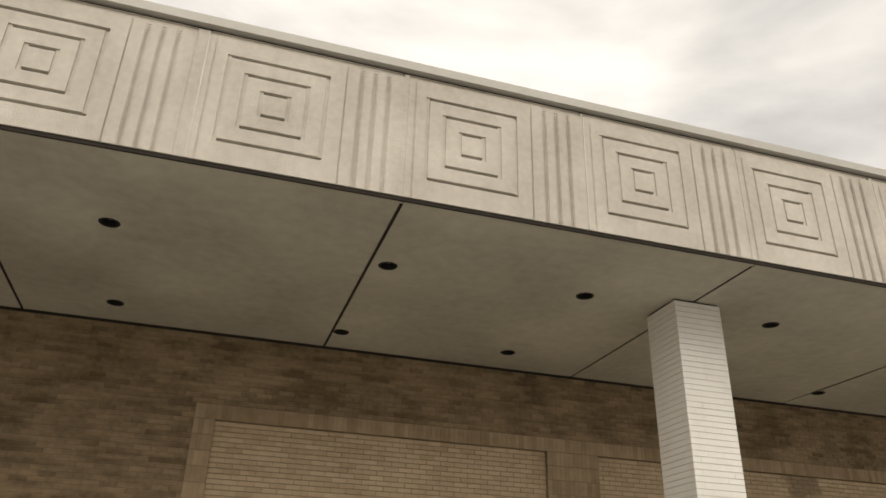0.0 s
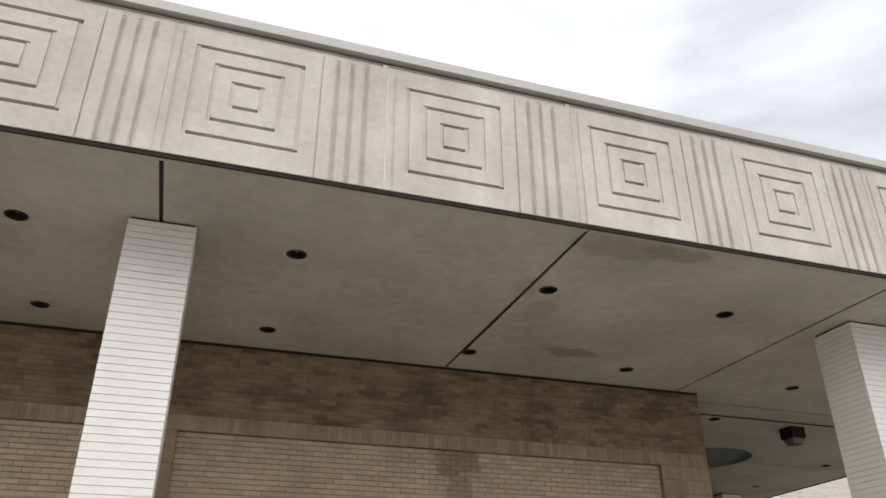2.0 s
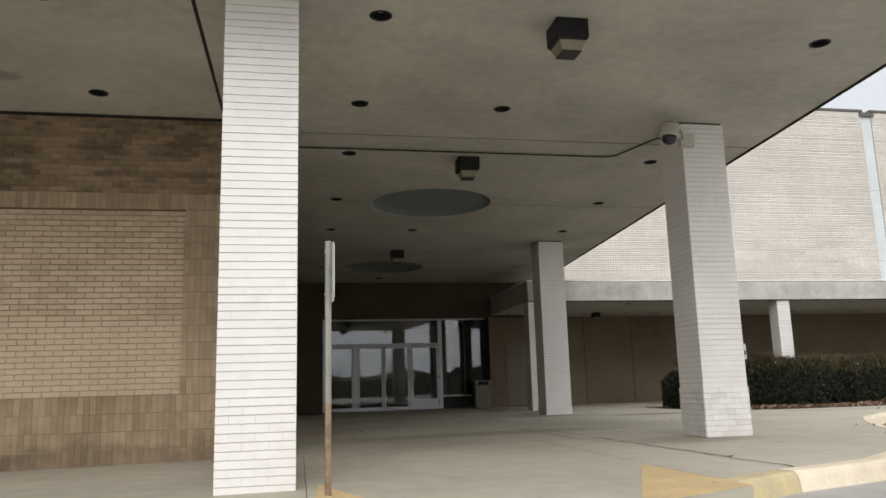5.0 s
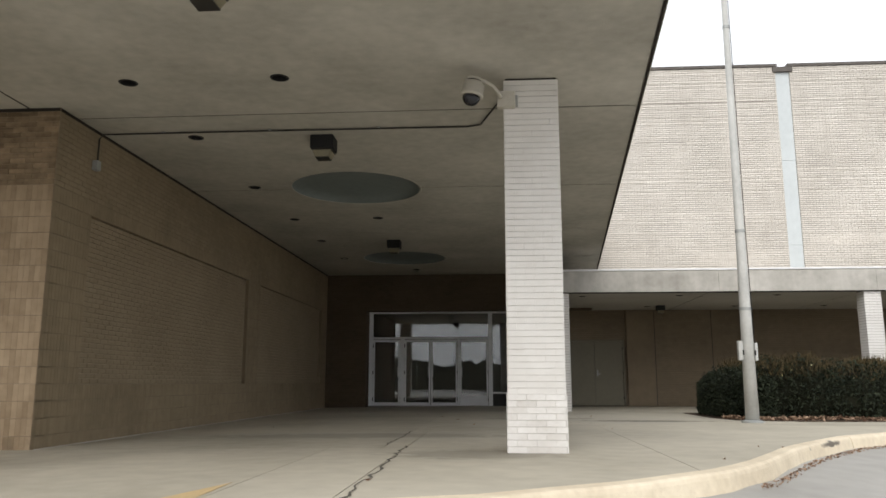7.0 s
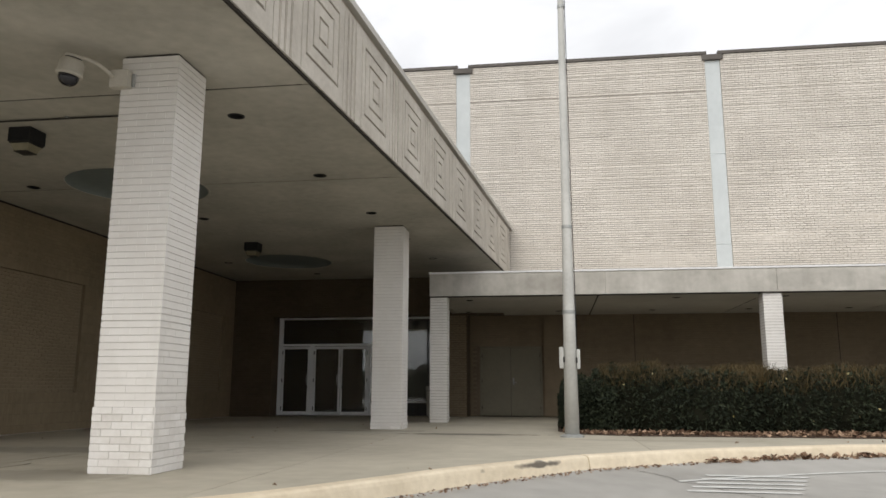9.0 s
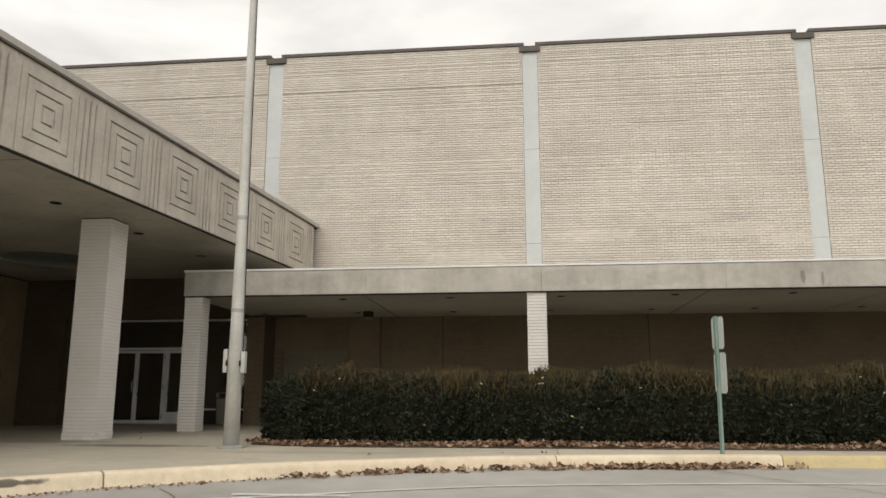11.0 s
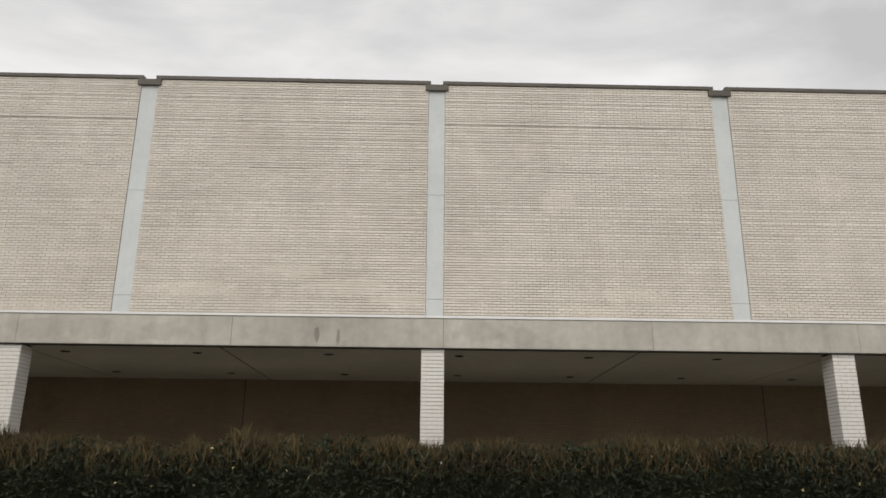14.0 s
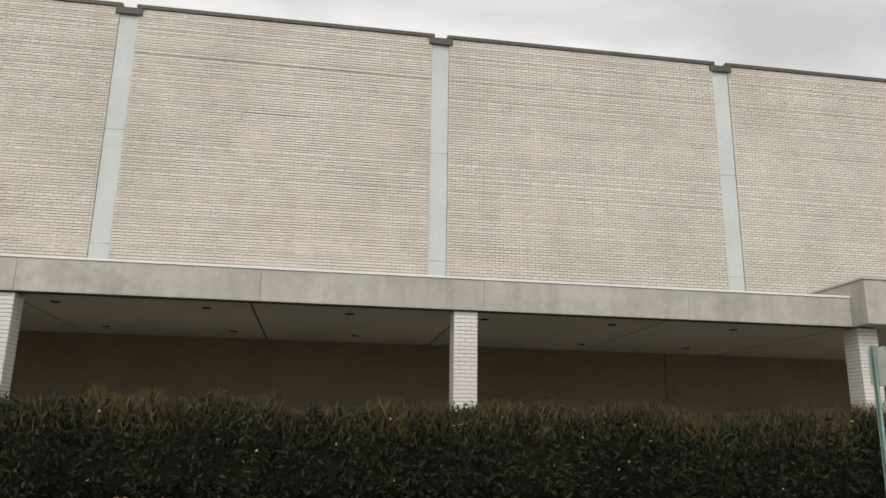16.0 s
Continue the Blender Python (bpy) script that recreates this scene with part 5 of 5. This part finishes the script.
def scattered(n):
    x = 16 + 32 * nrng.random(n)
    y = np.array([kerb_y(v) for v in x]) + 0.2 + 1.0 * nrng.random(n)
    return np.stack([x, y, np.array([0.012 + settle(v) for v in x])], 1)


def scattered_entry(n):
    x = 15.5 + 6 * nrng.random(n)
    return np.stack([x, 12 + 13 * nrng.random(n), np.array([0.012 + settle(v) for v in x])], 1)


litter("leaf_litter", 5200, under_hedge, "dry brown fallen leaves along the hedge foot")
litter("leaf_litter", 560, in_gutter, "dry brown fallen leaves drifted against the kerb")
def in_bend(n):
    x = 21.6 + 4.6 * nrng.random(n)
    k = np.array([kerb_y(v) for v in x])
    y = k - 0.06 - 0.16 * nrng.random(n) ** 2
    return np.stack([x + 0.1, y, np.array([road_z(a, b) for a, b in zip(x, y)]) + 0.012], 1)


litter("leaf_litter", 420, in_bend, "dark crumbled leaves along the kerb foot", 0.38)
litter("leaf_litter", 16, scattered, "few dry leaves scattered on the pavement", 0.6)
litter("leaf_litter", 14, scattered_entry, "few dry leaves scattered on the entrance floor", 0.6)

# ---------------------------------------------------------------- road paint and cracks


def road_strip(name, pts, width, material, label):
    """A thin painted or tarred strip that follows the road."""
    b = bmesh.new()
    rows = []
    for i, (x, y) in enumerate(pts):
        a, c = pts[max(i - 1, 0)], pts[min(i + 1, len(pts) - 1)]
        d = Vector((c[0] - a[0], c[1] - a[1], 0)).normalized()
        nrm = Vector((-d.y, d.x, 0)) * width / 2
        rows.append([b.verts.new((x + s * nrm.x, y + s * nrm.y, road_z(x + s * nrm.x, y + s * nrm.y) + 0.008)) for s in (-1, 1)])
    for r, s in zip(rows, rows[1:]):
        b.faces.new((r[0], s[0], s[1], r[1]))
    return tagged(part(name, b, material), label, "road marking", kind="structure")


road_strip("road_line", [(25.2 + 0.5 * i, kerb_y(25.2 + 0.5 * i) - 1.3) for i in range(34)], 0.06, M_WHITE_PAINT, "worn thin white line along the road edge")
for k in range(5):
    y = 12.1 + 0.28 * k
    road_strip("road_hatch", [(25.2 + 0.1 * k, y), (26.4 + 0.1 * k, y + 0.2)], 0.09, M_WHITE_PAINT, "worn white hatching on the road")
crack_rng = random.Random(5)
for x0, y0, x1, y1, k in ((24.8, 13.2, 26.2, 11.6, 9), (31.0, 15.9, 33.5, 13.2, 10), (22.0, 8.6, 24.5, 8.0, 9)):
    pts = [(x0 + (x1 - x0) * i / k + crack_rng.uniform(-0.06, 0.06), y0 + (y1 - y0) * i / k + crack_rng.uniform(-0.06, 0.06)) for i in range(k + 1)]
    road_strip("road_crack", pts, 0.014, M_PAVING_JOINT, "dark crack across the road")
for x0, y0, x1, y1, k, w in ((18.48, 7.05, 18.39, 11.15, 26, 0.034), (18.13, 11.2, 18.15, 13.9, 16, 0.02), (19.2, 17.9, 20.1, 17.2, 9, 0.05), (20.0, 17.2, 21.2, 16.4, 8, 0.025)):
    pts = [(x0 + (x1 - x0) * i / k + crack_rng.uniform(-0.03, 0.03), y0 + (y1 - y0) * i / k) for i in range(k + 1)]
    b = bmesh.new()
    rows = []
    for x, y in pts:
        ww = w * crack_rng.uniform(0.3, 1.0) / 2
        rows.append([b.verts.new((x - ww, y, 0.005)), b.verts.new((x + ww, y, 0.005))])
    for r, s in zip(rows, rows[1:]):
        b.faces.new((r[0], r[1], s[1], s[0]))
    tagged(part("pavement_crack", b, M_PAVING_JOINT), "dark open crack in the pavement", "crack", kind="structure")

# ---------------------------------------------------------------- far side, seen in the door glass
b = bmesh.new()
prev = None
for i in range(481):
    x = -240 + i
    h = 3.6 + 0.7 * math.sin(i * 0.11) + 0.5 * math.sin(i * 0.37 + 1) + 1.3 * crack_rng.random()
    cur = [b.verts.new((x, -95 + 3 * math.sin(i * 0.17), -0.7)), b.verts.new((x, -96 + 3 * math.sin(i * 0.17), h * 0.7)), b.verts.new((x, -98, h)), b.verts.new((x, -106, -0.7))]
    if prev:
        for k in range(3):
            b.faces.new((prev[k], cur[k], cur[k + 1], prev[k + 1]))
    prev = cur
tagged(part("backdrop", b, M_WOODS), "distant winter woods across the car park", "woods", kind="structure")

tree_rng = random.Random(21)


def limb(bm, base, way, length, radius, level):
    """A tapered, bent limb that forks into thinner ones."""
    pts, radii, d = [base], [radius], way.normalized()
    for i in range(1, 4):
        d = (d + Vector((tree_rng.uniform(-0.18, 0.18), tree_rng.uniform(-0.18, 0.18), 0.06))).normalized()
        pts.append(pts[-1] + d * length / 3)
        radii.append(radius * (1 - 0.17 * i))
    tube(pts, radii, 5, bm)
    if level:
        for k in range(4 if level > 1 else 3):
            side = Vector((tree_rng.uniform(-1, 1), tree_rng.uniform(-1, 1), tree_rng.uniform(0.0, 0.5)))
            limb(bm, pts[2 if k % 2 else 3], d + side * 0.85, length * tree_rng.uniform(0.55, 0.8), radii[3] * 0.62, level - 1)


def bare_tree(x, y, height):
    root = bare("bare_tree", "leafless winter tree across the car park", "tree", group="bare trees", at=(x, y, -0.9))
    part("trunk", tube([(0, 0, 0), (0.05, 0, height * 0.15), (0.12, 0.03, height * 0.32)], [0.24, 0.18, 0.15], 8), M_BARK, root, smooth=True)
    crown = bmesh.new()
    for k in range(5):
        a = 2 * math.pi * k / 5 + tree_rng.uniform(-0.3, 0.3)
        limb(crown, Vector((0.11, 0.03, height * 0.3)), Vector((math.cos(a) * 0.6, math.sin(a) * 0.6, 1.0)), height * 0.3, 0.1, 3)
    part("crown", crown, M_BARK, root)


for x, y, h in ((5.0, -62, 7.5), (-3.0, -70, 6.5), (12.5, -74, 6.0), (-12.0, -66, 7.0), (20.0, -70, 6.5), (28.0, -64, 7.0), (37.0, -72, 6.5)):
    bare_tree(x, y, h)
